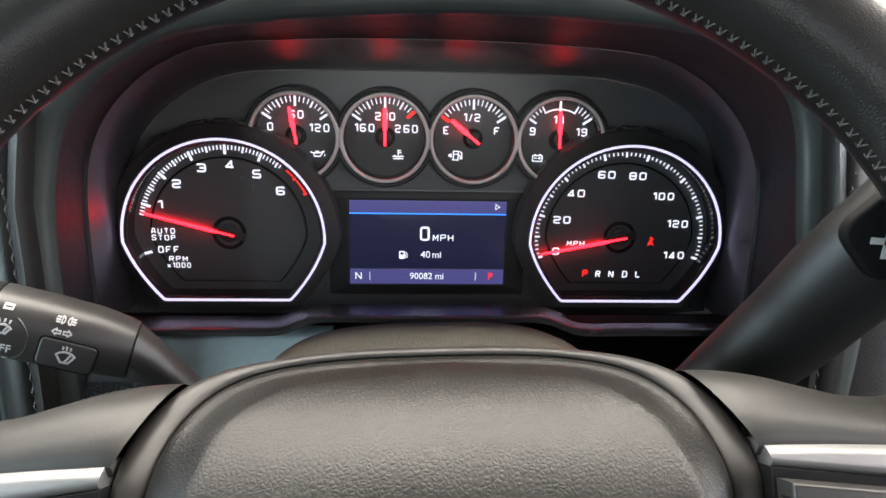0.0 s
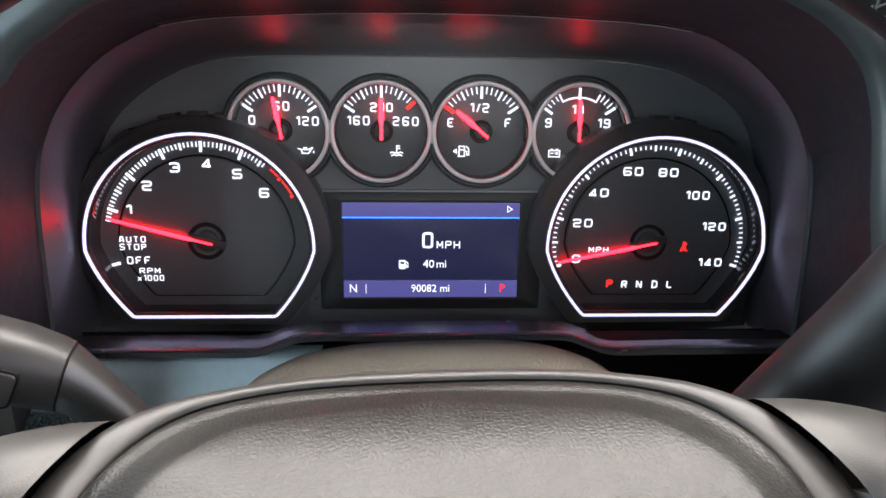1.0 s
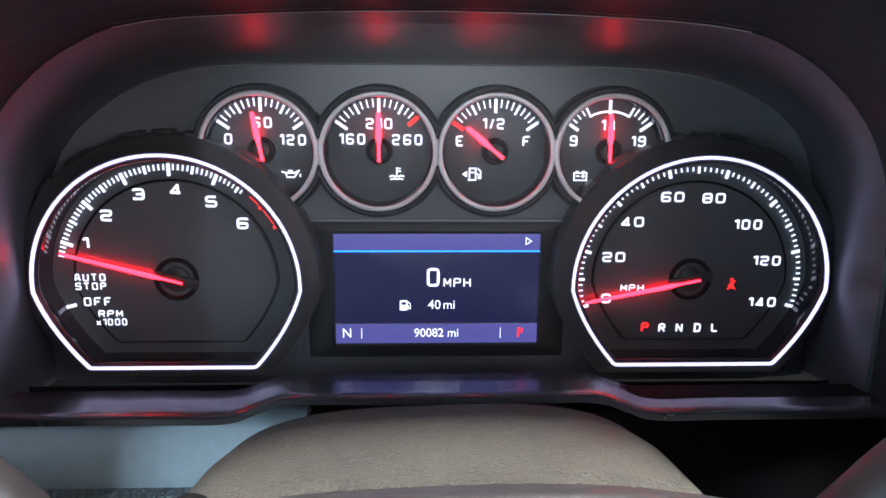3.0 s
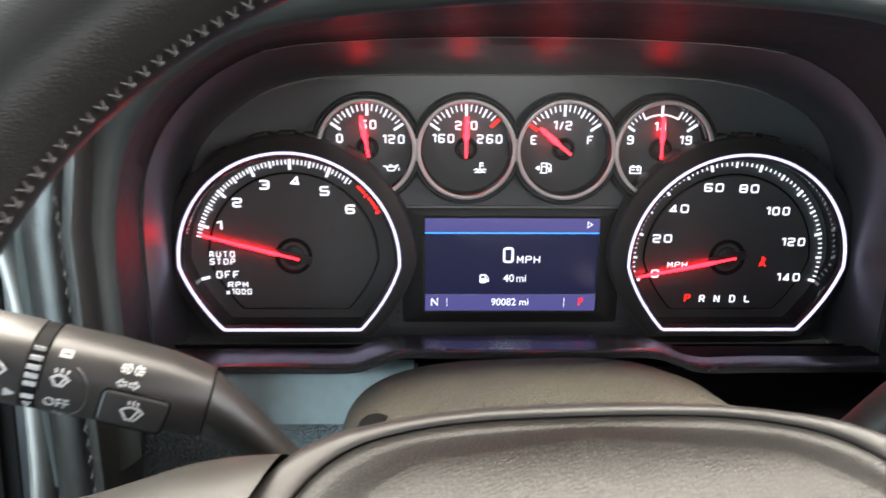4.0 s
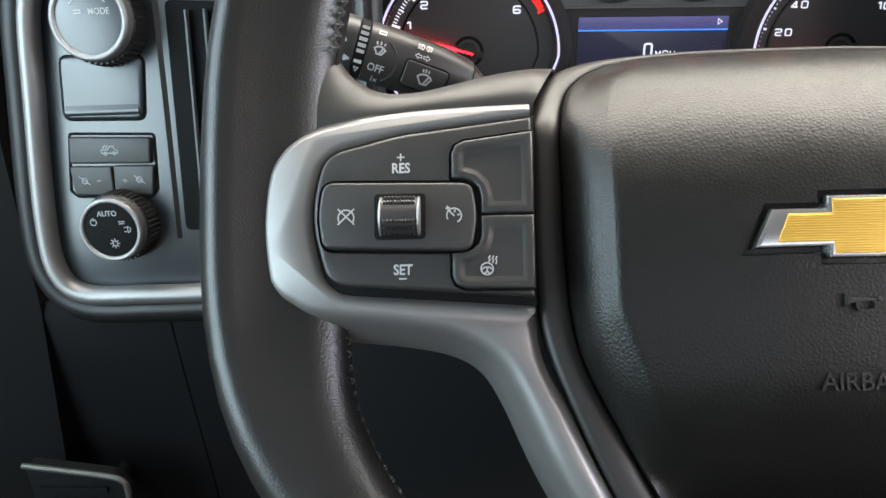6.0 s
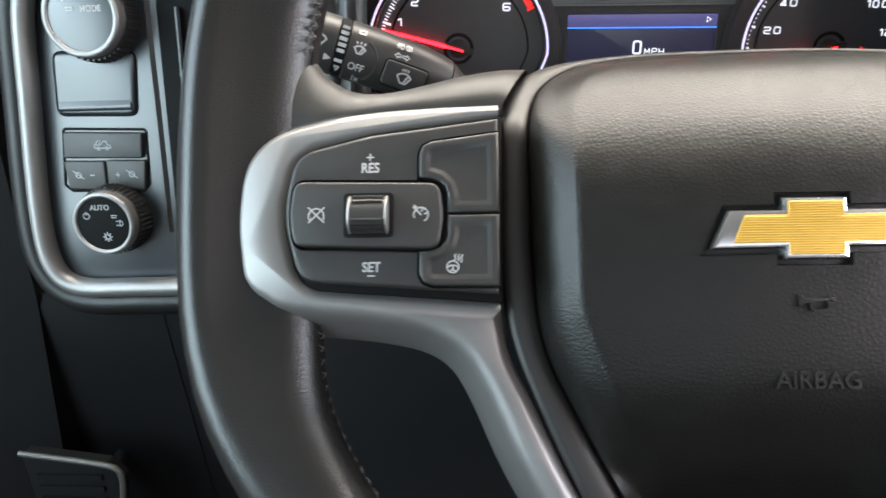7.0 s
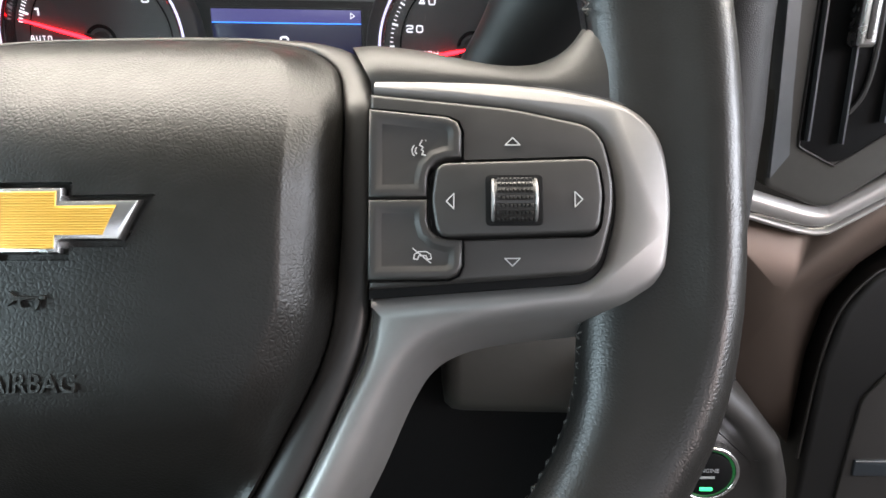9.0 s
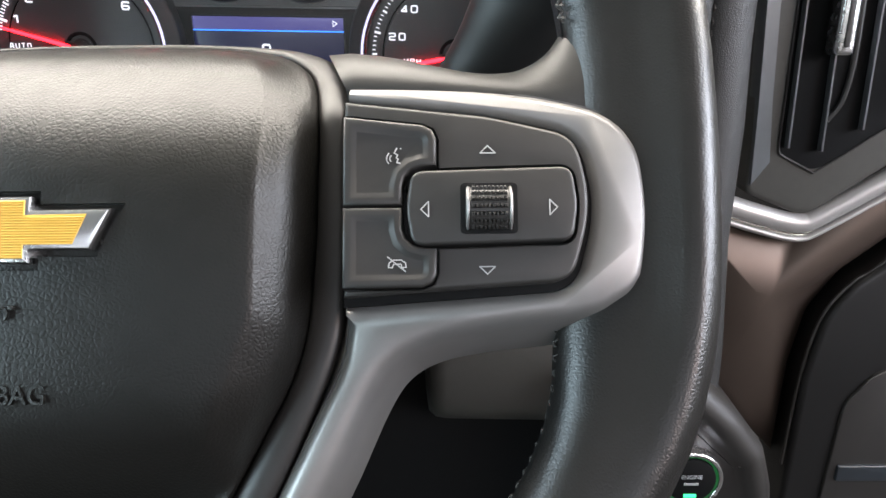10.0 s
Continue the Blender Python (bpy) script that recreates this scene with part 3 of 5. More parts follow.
def needle(x, y, angle, tip, tail, wide, hub, w, parent):
    """A lit pointer: a thin line over the cap, shoulders beside it, then a long taper."""
    c, s = math.cos(radians(angle)), math.sin(radians(angle))
    def q(r, k, z):
        return (x + r * c - k * s, y + r * s + k * c, z)
    line = ((-tail, wide * 0.24), (hub * 0.55, wide * 0.26), (hub * 0.95, wide * 0.50), (hub * 0.95 + tip * 0.08, wide * 0.50), (tip * 0.94, wide * 0.34), (tip, wide * 0.20))
    rings = [[q(r, k, w), q(r, k * 0.55, w + wide * 0.30), q(r, -k * 0.55, w + wide * 0.30), q(r, -k, w)] for r, k in line]
    return part("needle", Form().loft(rings, cap0=True, cap1=True), RED, parent, "glowing red needle")


def cap(x, y, r, w, angle, parent):
    """A dished hub ring, its inner boss and the dark bar that carries the needle."""
    n = 40
    bowl = lambda k, z: [(p, q, z) for p, q in circle(x, y, r * k, n)]
    hub = part("needle_cap", Form().loft([bowl(1.0, 0.0022), bowl(1.0, w - 0.0004), bowl(0.96, w), bowl(0.86, w), bowl(0.80, w - 0.0005), bowl(0.76, w - 0.0014)], cap1=True), BLACK, parent, "black needle cap")
    g = Form().disc(x, y, r * 0.62, r * 0.58, w - 0.0014, w + 0.0003, 28, r * 0.08)
    part("needle_boss", g, SATIN, hub)
    c, s = math.cos(radians(angle)), math.sin(radians(angle))
    k = [(-r * 1.02, -r * 0.22), (r * 0.98, -r * 0.22), (r * 0.98, r * 0.22), (-r * 1.02, r * 0.22)]
    part("needle_bar", Form().slab([(x + a * c - b * s, y + a * s + b * c) for a, b in k], w - 0.0010, w + 0.0012, r * 0.05), SATIN, hub)
    return hub


Y0 = 0.0061


def big_gauge(name, x, label):
    y, r = Y0, 0.0569
    out = dshape(x, y, r * 1.14)
    rim = dshape(x, y, r)
    g = part(name, Form().loft([ring(out, -0.002), ring(out, 0.0105), ring(inset(out, 0.0006), 0.0118), ring(inset(out, 0.0014), 0.0124), ring(dshape(x, y, r * 1.030), 0.0148), ring(dshape(x, y, r * 1.020), 0.0158), ring(dshape(x, y, r * 1.008), 0.0164), ring(rim, 0.0160)]), SATIN, cluster, label, 50)
    # stepped collar with tabs behind the shroud
    for a, d in ((58, 5), (78, 4), (90, 3.4), (102, 4), (124, 5), (140, 4)):
        p = arc(x, y, r * 1.168, a - d, a + d, 8) + arc(x, y, r * 1.06, a + d, a - d, 8)
        part("collar_tab", Form().slab(p, 0.001, 0.0095, 0.0008), SATIN, g)
    part("light_ring", Form().loft([ring(inset(rim, -0.0001), 0.0150), ring(inset(rim, 0.0002), 0.0169), ring(inset(rim, 0.0006), 0.0172), ring(inset(rim, 0.0011), 0.0170), ring(inset(rim, 0.0014), 0.0157)]), HALO, g, "glowing white outline ring", 60)
    part("dial_wall", Form().loft([ring(inset(rim, 0.0013), 0.0158), ring(inset(rim, 0.0018), 0.0162), ring(inset(rim, 0.0029), 0.0156), ring(inset(rim, 0.0031), 0.0146), ring(inset(rim, 0.0030), 0.009), ring(inset(rim, 0.0029), 0.001)]), MIRRORWALL, g, "glossy black dial wall", 60)
    part("dial", Form().loft([ring(inset(rim, 0.002), 0.0030), ring(dshape(x, y, r * 0.80), 0.0026)], cap1=True), DIAL, g)
    part("dial_groove", Form().loft([ring(dshape(x, y, r * 0.792), 0.0025), ring(dshape(x, y, r * 0.792), 0.0030), ring(dshape(x, y, r * 0.770), 0.0030), ring(dshape(x, y, r * 0.770), 0.0025)]), BLACK, g)
    part("dial_centre", Form().loft([ring(dshape(x, y, r * 0.772), 0.0020), ring(dshape(x, y, r * 0.772), 0.0034), ring(dshape(x, y, r * 0.764), 0.0039)], cap1=True), DIAL, g, "slightly raised dark dial")
    return g


tach = big_gauge("tachometer", -0.1155, "tachometer with a glowing ring, its needle just under 1")
X = -0.1155
for s, u, v in (("1", -0.1536, 0.0231), ("2", -0.1433, 0.0353), ("3", -0.1288, 0.0446), ("4", -0.1130, 0.0467), ("5", -0.0981, 0.0415), ("6", -0.0852, 0.0319)):
    squared(s, 0.0051, 0.0051, 0.00102, GLOW, tach, u, v, 0.0041)
squared("AUTO", 0.0034, 0.0026, 0.00058, GLOW, tach, -0.1531, 0.0076, 0.0041, "wording")
squared("STOP", 0.0034, 0.0026, 0.00058, GLOW, tach, -0.1531, 0.0036, 0.0041, "wording")
squared("OFF", 0.0041, 0.0032, 0.00070, GLOW, tach, -0.1508, -0.0035, 0.0041, "wording")
squared("RPM", 0.0032, 0.0029, 0.00056, GLOW, tach, -0.1457, -0.0091, 0.0041, "wording")
squared("x1000", 0.0032, 0.0022, 0.00052, GLOW, tach, -0.1456, -0.0130, 0.0041, "wording")
marks = [(90 + (4 - k / 10) * 23.4, 0.0492 if k % 5 else (0.0484 if k % 10 else 0.0468), 0.0512, 0.00072 if k % 5 else (0.0011 if k % 10 else 0.00145)) for k in range(7, 57)] + [(194.0, 0.0468, 0.0503, 0.0015)]
ticks(X, Y0, marks, 0.0036, GLOW, tach, "tick_mark")
ticks(X, Y0, [(a, 0.0512, 0.0532, 0.0024) for a in (46.6, 43.6, 37.4, 34.4, 31.4)] + [(40.6, 0.0500, 0.0532, 0.0014), (28.6, 0.0500, 0.0532, 0.0014)], 0.0037, REDMARK, tach, "redline_mark")
cap(X, Y0 + 0.0006, 0.0098, 0.0048, 165.4, tach)
needle(X, Y0, 165.4, 0.0500, 0.0032, 0.0021, 0.0098, 0.0064, tach)

speedo = big_gauge("speedometer", 0.1151, "speedometer with a glowing ring, its needle on 0")
X = 0.1151
for s, u, v in (("0", 0.0770, -0.0028), ("20", 0.0794, 0.0166), ("40", 0.0868, 0.0327), ("60", 0.1041, 0.0439), ("80", 0.1227, 0.0434), ("100", 0.1393, 0.0315), ("120", 0.1497, 0.0148), ("140", 0.1496, -0.0048)):
    squared(s, 0.0046, 0.0044 if len(s) < 3 else 0.0039, 0.00088, GLOW, speedo, u, v, 0.0041)
squared("MPH", 0.0032, 0.0029, 0.00056, GLOW, speedo, 0.0887, 0.0022, 0.0041, "wording")
for s, u in (("R", 0.1039), ("N", 0.1120), ("D", 0.1205), ("L", 0.1286)):
    squared(s, 0.0043, 0.0032, 0.00080, GLOW, speedo, u, -0.0170, 0.0041, "gear_letter")
squared("P", 0.0045, 0.0034, 0.00082, REDMARK, speedo, 0.0959, -0.0166, 0.0041, "gear_letter")
marks = [(195.0 - k * 1.5, 0.0494 if k % 10 else (0.0480 if k % 20 == 0 else 0.0486), 0.0508, 0.00068 if k % 10 else (0.0014 if k % 20 == 0 else 0.0011)) for k in range(0, 141, 2)]
ticks(X, Y0, marks, 0.0036, GLOW, speedo, "tick_mark")
bx, by = 0.1347, 0.0038
f = Form().slab(circle(bx - 0.0001, by + 0.0021, 0.00075, 14), 0.0040, 0.0043, 0.0001)
f.slab(rounded([(bx - 0.0011, by - 0.0014), (bx + 0.0009, by - 0.0014), (bx + 0.0007, by + 0.0010), (bx - 0.0008, by + 0.0010)], 0.0003), 0.0040, 0.0043, 0.0001)
f.strip([(bx + 0.0016, by + 0.0018), (bx - 0.0018, by - 0.0012)], 0.00042, 0.0042)
f.strip([(bx - 0.0020, by - 0.0024), (bx - 0.0004, by - 0.0016), (bx + 0.0008, by - 0.0016), (bx + 0.0019, by - 0.0024)], 0.00055, 0.0041)
part("belt_warning", f, REDMARK, speedo, "glowing red seat belt warning")
cap(X, Y0, 0.0098, 0.0048, 191.4, speedo)
needle(X, Y0 - 0.0007, 191.4, 0.0490, 0.0040, 0.0021, 0.0098, 0.0064, speedo)

SMALL = 0.0634
def small_gauge(name, x, angle, nums, label, red=(), skip=(), tip=0.0164):
    out = circle(x, SMALL, 0.0284, 64)
    side = -0.1155 if x < 0 else 0.1151
    cut = lambda form, r=0.0645: form.trim(side, Y0, r)
    g = part(name, cut(Form().loft([ring(out, -0.002), ring(out, 0.0065), ring(inset(out, 0.0006), 0.0082), ring(inset(out, 0.0014), 0.0088), ring(inset(out, 0.0026), 0.0084), ring(inset(out, 0.0030), 0.0070)])), DARKSKIN, cluster, label, 50)
    part("bezel_ring", cut(Form().band(circle(x, SMALL, 0.0253, 72), 0.0023, 0.004, 0.0102, 0.0006)), RING, g, "brushed silver ring", 60)
    part("dial_wall", cut(Form().loft([ring(circle(x, SMALL, 0.0231, 64), 0.0094), ring(circle(x, SMALL, 0.0226, 64), 0.0088), ring(circle(x, SMALL, 0.0222, 64), 0.0010)])), MIRRORWALL, g, "glossy black dial wall", 60)
    part("dial", cut(Form().slab(circle(x, SMALL, 0.0224, 64), -0.001, 0.0012, 0.0003)), DIAL, g)
    ms = []
    for i in range(17):
        if i in red or i in skip:
            continue
        ms.append((146 - 7 * i, 0.0168 if i % 8 == 0 else (0.0180 if i % 4 == 0 else 0.0190), 0.0220, 0.0013 if i % 8 == 0 else (0.0010 if i % 4 == 0 else 0.00066)))
    ticks(x, SMALL, ms, 0.0014, GLOW, g, "tick_mark")
    if red:
        ticks(x, SMALL, [(146 - 7 * i, 0.0172, 0.0222, 0.0017) for i in red], 0.0015, REDMARK, g, "red_mark")
    for s, u, v in nums:
        squared(s, 0.0047, 0.0034, 0.00082, GLOW, g, u, v, 0.0015)
    cap(x, SMALL, 0.0058, 0.0038, angle, g)
    needle(x, SMALL, angle, tip, 0.0043, 0.0026, 0.0058, 0.0054, g)
    return g


g1 = small_gauge("oil_pressure_gauge", -0.0757, 99.8, (("0", -0.0899, 0.0682), ("60", -0.0752, 0.0752), ("120", -0.0625, 0.0679)), "oil pressure gauge with a silver ring")
icon("oil_can_icon", [[(-3, 0.6), (-1.6, 0.2), (-1.2, -1.4), (1.4, -1.4), (3.2, 1.0), (1.4, 0.2), (-1.6, 0.2)], [(-0.6, 0.9), (0.8, 0.9)], [(0.1, 0.9), (0.1, 0.2)], [(3.6, -0.4), (3.6, -1.2)]], 0.0006, GLOW, g1, -0.0641, 0.0535, 0.0015, 0.0012)
g2 = small_gauge("coolant_gauge", -0.0254, 90, (("160", -0.0371, 0.0684), ("210", -0.0254, 0.0750), ("260", -0.0133, 0.0682)), "coolant temperature gauge with a silver ring", (15,), (16,))
icon("thermometer_icon", [[(0, 2.4), (0, -0.6)], [(0.2, 2.2), (1.4, 2.2)], [(0.2, 1.1), (1.4, 1.1)], [(-2.8, -1.0), (-1.8, -0.6), (-0.8, -1.0), (0.8, -1.0), (1.8, -0.6), (2.8, -1.0)], [(-2.4, -2.2), (-1.2, -1.8), (0, -2.2), (1.2, -1.8), (2.4, -2.2)]], 0.0006, GLOW, g2, -0.0179, 0.0534, 0.0015, 0.0011)
g3 = small_gauge("fuel_gauge", 0.0248, 140.6, (("E", 0.0094, 0.0678), ("1/2", 0.0239, 0.0752), ("F", 0.0385, 0.0678)), "fuel gauge with a silver ring, its needle near empty", (0,))
icon("fuel_pump_icon", [[(-1.2, -2), (-1.2, 2), (1.0, 2), (1.0, -2), (-1.6, -2)], [(-0.8, 0.6), (0.8, 0.6)], [(1.2, 0.2), (2, -0.2), (2, -1.4), (2.7, -1.4), (2.7, 1), (1.8, 1.9)], [(-2.3, -0.7), (-3.4, 0), (-2.3, 0.7), (-2.3, -0.7), (-2.7, 0)]], 0.0006, GLOW, g3, 0.0154, 0.0534, 0.0015, 0.00125)
g4 = small_gauge("voltmeter", 0.0746, 91.4, (("9", 0.0592, 0.0681), ("14", 0.0742, 0.0748), ("19", 0.0878, 0.0680)), "battery voltage gauge with a silver ring", (), (4, 5, 6, 7, 9, 10, 11, 12))
icon("battery_icon", [[(-2.4, -1.6), (-2.4, 1.2), (2.4, 1.2), (2.4, -1.6), (-2.4, -1.6)], [(-1.6, 1.7), (-0.8, 1.7)], [(0.8, 1.7), (1.6, 1.7)], [(-1.6, 0), (-0.5, 0)], [(0.5, 0), (1.6, 0)], [(1.05, 0.5), (1.05, -0.5)]], 0.0006, GLOW, g4, 0.0629, 0.0527, 0.0015, 0.00115)
part("range_arc", Form().strip([(0.0746 + 0.0216 * math.cos(radians(119)), SMALL + 0.0216 * math.sin(radians(119)))] + arc(0.0746, SMALL, 0.0174, 119, 61, 14) + [(0.0746 + 0.0216 * math.cos(radians(61)), SMALL + 0.0216 * math.sin(radians(61)))], 0.0009, 0.0014), GLOW, g4)
for a in (-0.0506, -0.0003, 0.0497):
    part("ring_link", Form().slab(rounded([(a - 0.0012, SMALL - 0.0055), (a + 0.0012, SMALL - 0.0055), (a + 0.0008, SMALL), (a + 0.0012, SMALL + 0.0055), (a - 0.0012, SMALL + 0.0055), (a - 0.0008, SMALL)], 0.0006), 0.003, 0.0099, 0.0006), RING, cluster, "silver link between dial rings")

# clear lens, bowed towards the driver
lens_face = [(x * 0.985, 0.03 + (y - 0.03) * 0.985) for x, y in star(lens_line + [(0.1790, -0.030), (-0.1790, -0.030)], (0, 0.03), 96)]
bow_out = lambda x, y: 0.0375 - 0.60 * x * x
lens = part("clear_lens", Form().loft([[(x * k, 0.03 + (y - 0.03) * k, bow_out(x * k, y)) for x, y in lens_face] for k in (1.0, 0.9, 0.8, 0.7, 0.6, 0.5, 0.4, 0.3, 0.2, 0.1, 0.02)], cap1=True), LENS, cluster, "clear curved plastic lens over the dials", 60)
lens.visible_shadow = False

# screen
sx0, sx1, sy0, sy1 = -0.0463, 0.0463, -0.0247, 0.0268
outer, inner = rect(-0.0585, 0.0585, -0.0315, 0.0320, 0.002), rect(sx0, sx1, sy0, sy1, 0.0006)
part("screen_bezel", Form().loft([ring(outer, -0.002), ring(outer, 0.0010), ring(inset(outer, 0.0004), 0.0013), ring(inset(inner, -0.0010), 0.0016), ring(inset(inner, -0.0008), 0.0024), ring(inner, 0.0022), ring(inner, -0.001)]), DARKSKIN, cluster, "black screen surround")
part("centre_panel", Form().slab(rounded([(-0.066, -0.0345), (0.066, -0.0345), (0.063, 0.0335), (-0.063, 0.0335)], 0.002), -0.003, 0.0008, 0.0005), FACE, cluster)
screen = part("screen", Form().slab(rect(sx0, sx1, sy0, sy1, 0.0005), -0.001, 0.0014, 0.0002), SCREEN, cluster, "lit navy screen with speed and range")
part("header_band", Form().slab([(sx0, 0.0190), (sx1, 0.0190), (sx1, sy1), (sx0, sy1)], 0.001, 0.0015, 0.00005), BAND, screen)
part("header_line", Form().slab([(sx0, 0.0184), (sx1, 0.0184), (sx1, 0.0191), (sx0, 0.0191)], 0.001, 0.0017, 0.00005), BLUE, screen, "bright blue line")
part("footer_band", Form().slab([(sx0, sy0), (sx1, sy0), (sx1, -0.0154), (sx0, -0.0154)], 0.001, 0.0015, 0.00005), BAND, screen)
part("footer_line", Form().slab([(sx0, -0.0154), (sx1, -0.0154), (sx1, -0.0151), (sx0, -0.0151)], 0.001, 0.0017, 0.00005), DIMPRINT, screen)
squared("0", 0.0087, 0.0058, 0.00125, GLOW, screen, -0.0018, 0.0067, 0.0017)
squared("MPH", 0.0043, 0.0034, 0.00062, GLOW, screen, 0.0091, 0.0042, 0.0017, "wording")
lettering("40", 0.0042, GLOW, screen, -0.0012, -0.0064, 0.0017, 0, 0.98, 0.006)
lettering("mi", 0.0042, GLOW, screen, 0.0055, -0.0064, 0.0017, 0, 0.95, 0.004)
lettering("90082 mi", 0.0040, GLOW, screen, -0.0002, -0.0199, 0.0017, 0, 0.95, 0.006)
lettering("N", 0.0043, GLOW, screen, -0.0412, -0.0199, 0.0017, 0, 0.95, 0.004)
lettering("P", 0.0043, REDMARK, screen, 0.0383, -0.0199, 0.0017, 0, 0.95, 0.01)
part("menu_arrow", Form().strip([(0.0399, 0.0250), (0.0423, 0.0234), (0.0399, 0.0218)], 0.00045, 0.0017, closed=True), GLOW, screen)
f = Form().strip(rounded([(-0.0166, -0.0085), (-0.0166, -0.0045), (-0.0138, -0.0045), (-0.0138, -0.0085)], 0.0003), 0.0008, 0.0017, closed=True)
f.slab(rect(-0.0166, -0.0138, -0.0086, -0.0064, 0.0001), 0.0014, 0.00185, 0.00005)
f.strip([(-0.0136, -0.0066), (-0.0130, -0.0068), (-0.0129, -0.0080), (-0.0122, -0.0080), (-0.0122, -0.0058), (-0.0132, -0.0048)], 0.00045, 0.0017)
part("fuel_symbol", f, GLOW, screen)
for u in (-0.0345, 0.0293):
    part("divider", Form().ribbon([(u, -0.0223), (u, -0.0175)], 0.0003, 0.0016), GLOW, screen)

# ---- steering column ----
column = thing("steering_column", at_face(0.30), "black plastic steering column shroud behind the wheel", "steering column")
def shroud(hw, top, bottom, k):
    return [(0.002 + hw * math.copysign(abs(math.cos(a)) ** k, math.cos(a)), (top + bottom) / 2 + (top - bottom) / 2 * math.copysign(abs(math.sin(a)) ** k, math.sin(a))) for a in (2 * math.pi * i / 64 for i in range(64))]


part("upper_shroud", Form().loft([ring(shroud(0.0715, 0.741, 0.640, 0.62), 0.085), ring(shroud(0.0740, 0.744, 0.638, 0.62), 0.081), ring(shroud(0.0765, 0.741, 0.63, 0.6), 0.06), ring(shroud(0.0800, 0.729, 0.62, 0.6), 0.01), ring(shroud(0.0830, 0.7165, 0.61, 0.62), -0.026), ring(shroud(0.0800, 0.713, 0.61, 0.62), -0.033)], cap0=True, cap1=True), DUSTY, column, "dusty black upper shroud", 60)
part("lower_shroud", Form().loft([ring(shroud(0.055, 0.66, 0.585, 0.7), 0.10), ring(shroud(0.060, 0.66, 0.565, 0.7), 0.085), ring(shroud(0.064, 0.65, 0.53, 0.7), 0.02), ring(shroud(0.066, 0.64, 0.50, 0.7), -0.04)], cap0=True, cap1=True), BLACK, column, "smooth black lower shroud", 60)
part("release_boss", Form().slab(circle(-0.0565, 0.7285, 0.0065, 24), 0.055, 0.0815, 0.002), BLACK, column)

# ---- wiper and signal stalk ----
stalk = thing("wiper_stalk", at_face(0.2378, -0.1428, 0.7550, -20.5) @ pose(0, 0, 0, 0, 10, 0) @ Matrix.Scale(1.06, 4), "black wiper and signal stalk with white symbols", "stalk")
def oval(u, hv, hw, dv=0.0, k=0.85, n=32):
    return [(u, dv + hv * math.copysign(abs(math.sin(a)) ** k, math.sin(a)), hw * math.copysign(abs(math.cos(a)) ** k, math.cos(a))) for a in (2 * math.pi * i / n for i in range(n))]


def on_stalk(v, lift=0.0001):
    """How far the stalk's front stands out at height v."""
    c = min(0.98, abs(v) / 0.0117) ** (1 / 0.85)
    return 0.0117 * (1 - c * c) ** 0.425 + lift


def wrapped(ob):
    """Bend a print onto the stalk's round front."""
    z0 = min(v.co.z for v in ob.data.vertices)
    for v in ob.data.vertices:
        v.co.z = on_stalk(v.co.y, 0.00003) + v.co.z - z0
    return ob


part("knob", Form().loft([oval(-0.0345, 0.0095, 0.0095), oval(-0.0340, 0.0108, 0.0108), oval(-0.0325, 0.0114, 0.0114), oval(-0.0131, 0.0117, 0.0117), oval(-0.0127, 0.0112, 0.0112)], cap0=True, cap1=True), SATIN, stalk, "turning end knob", 50)
part("collar", Form().loft([oval(-0.0130, 0.0107, 0.0107), oval(-0.0126, 0.0107, 0.0107), oval(-0.0124, 0.0115, 0.0115), oval(-0.0090, 0.0115, 0.0115), oval(-0.0088, 0.0107, 0.0107), oval(-0.0084, 0.0107, 0.0107)], cap0=True, cap1=True), BLACK, stalk, "printed speed collar", 50)
part("arm", Form().loft([oval(-0.0087, 0.0112, 0.0112), oval(-0.0083, 0.0117, 0.0117), oval(0.006, 0.0117, 0.0117), oval(0.022, 0.0112, 0.0110, -0.0002), oval(0.031, 0.0103, 0.0100, -0.0008), oval(0.0345, 0.0098, 0.0094, -0.0012), oval(0.0348, 0.0088, 0.0084, -0.0014)], cap0=True, cap1=True), SATIN, stalk, "", 50)
part("neck", Form().loft([oval(0.0346, 0.0088, 0.0084, -0.0014), oval(0.0352, 0.0094, 0.0090, -0.0015), oval(0.042, 0.0084, 0.0080, -0.0045), oval(0.052, 0.0078, 0.0075, -0.0105), oval(0.066, 0.0076, 0.0074, -0.0205), oval(0.085, 0.0080, 0.0076, -0.0340), oval(0.105, 0.0085, 0.008, -0.0475)], cap0=True, cap1=True), SATIN, stalk, "", 50)
btn_poly = rounded([(0.0070, -0.0068), (0.0240, -0.0074), (0.0250, 0.0026), (0.0076, 0.0032)], 0.0018)
part("button_gap", Form().slab(inset(btn_poly, -0.0006), 0.006, 0.01165, 0.0001), BLACK, stalk)
part("washer_button", Form().slab(btn_poly, 0.008, 0.0121, 0.0007), SATIN, stalk, "washer button")
part("thumb_ridge", Form().tube([(u, v, on_stalk(v) - 0.0003) for u, v in arc(-0.0046, -0.0010, 0.0086, 62, -58, 14)], 0.0005, n=6), SATIN, stalk)
icon("washer_icon", [arc(0, -1.6, 3.2, 140, 40, 6), [(-2.4, 0.4), (-1, -1.8), (1, -1.8), (2.4, 0.4)], [(0, -1.8), (1.4, 1.0)], [(-1, 2.4), (-1, 3.0)], [(0, 2.4), (0, 3.2)], [(1, 2.4), (1, 3.0)]], 0.00064, PRINT, stalk, 0.0158, -0.0024, 0.0122, 0.00115)
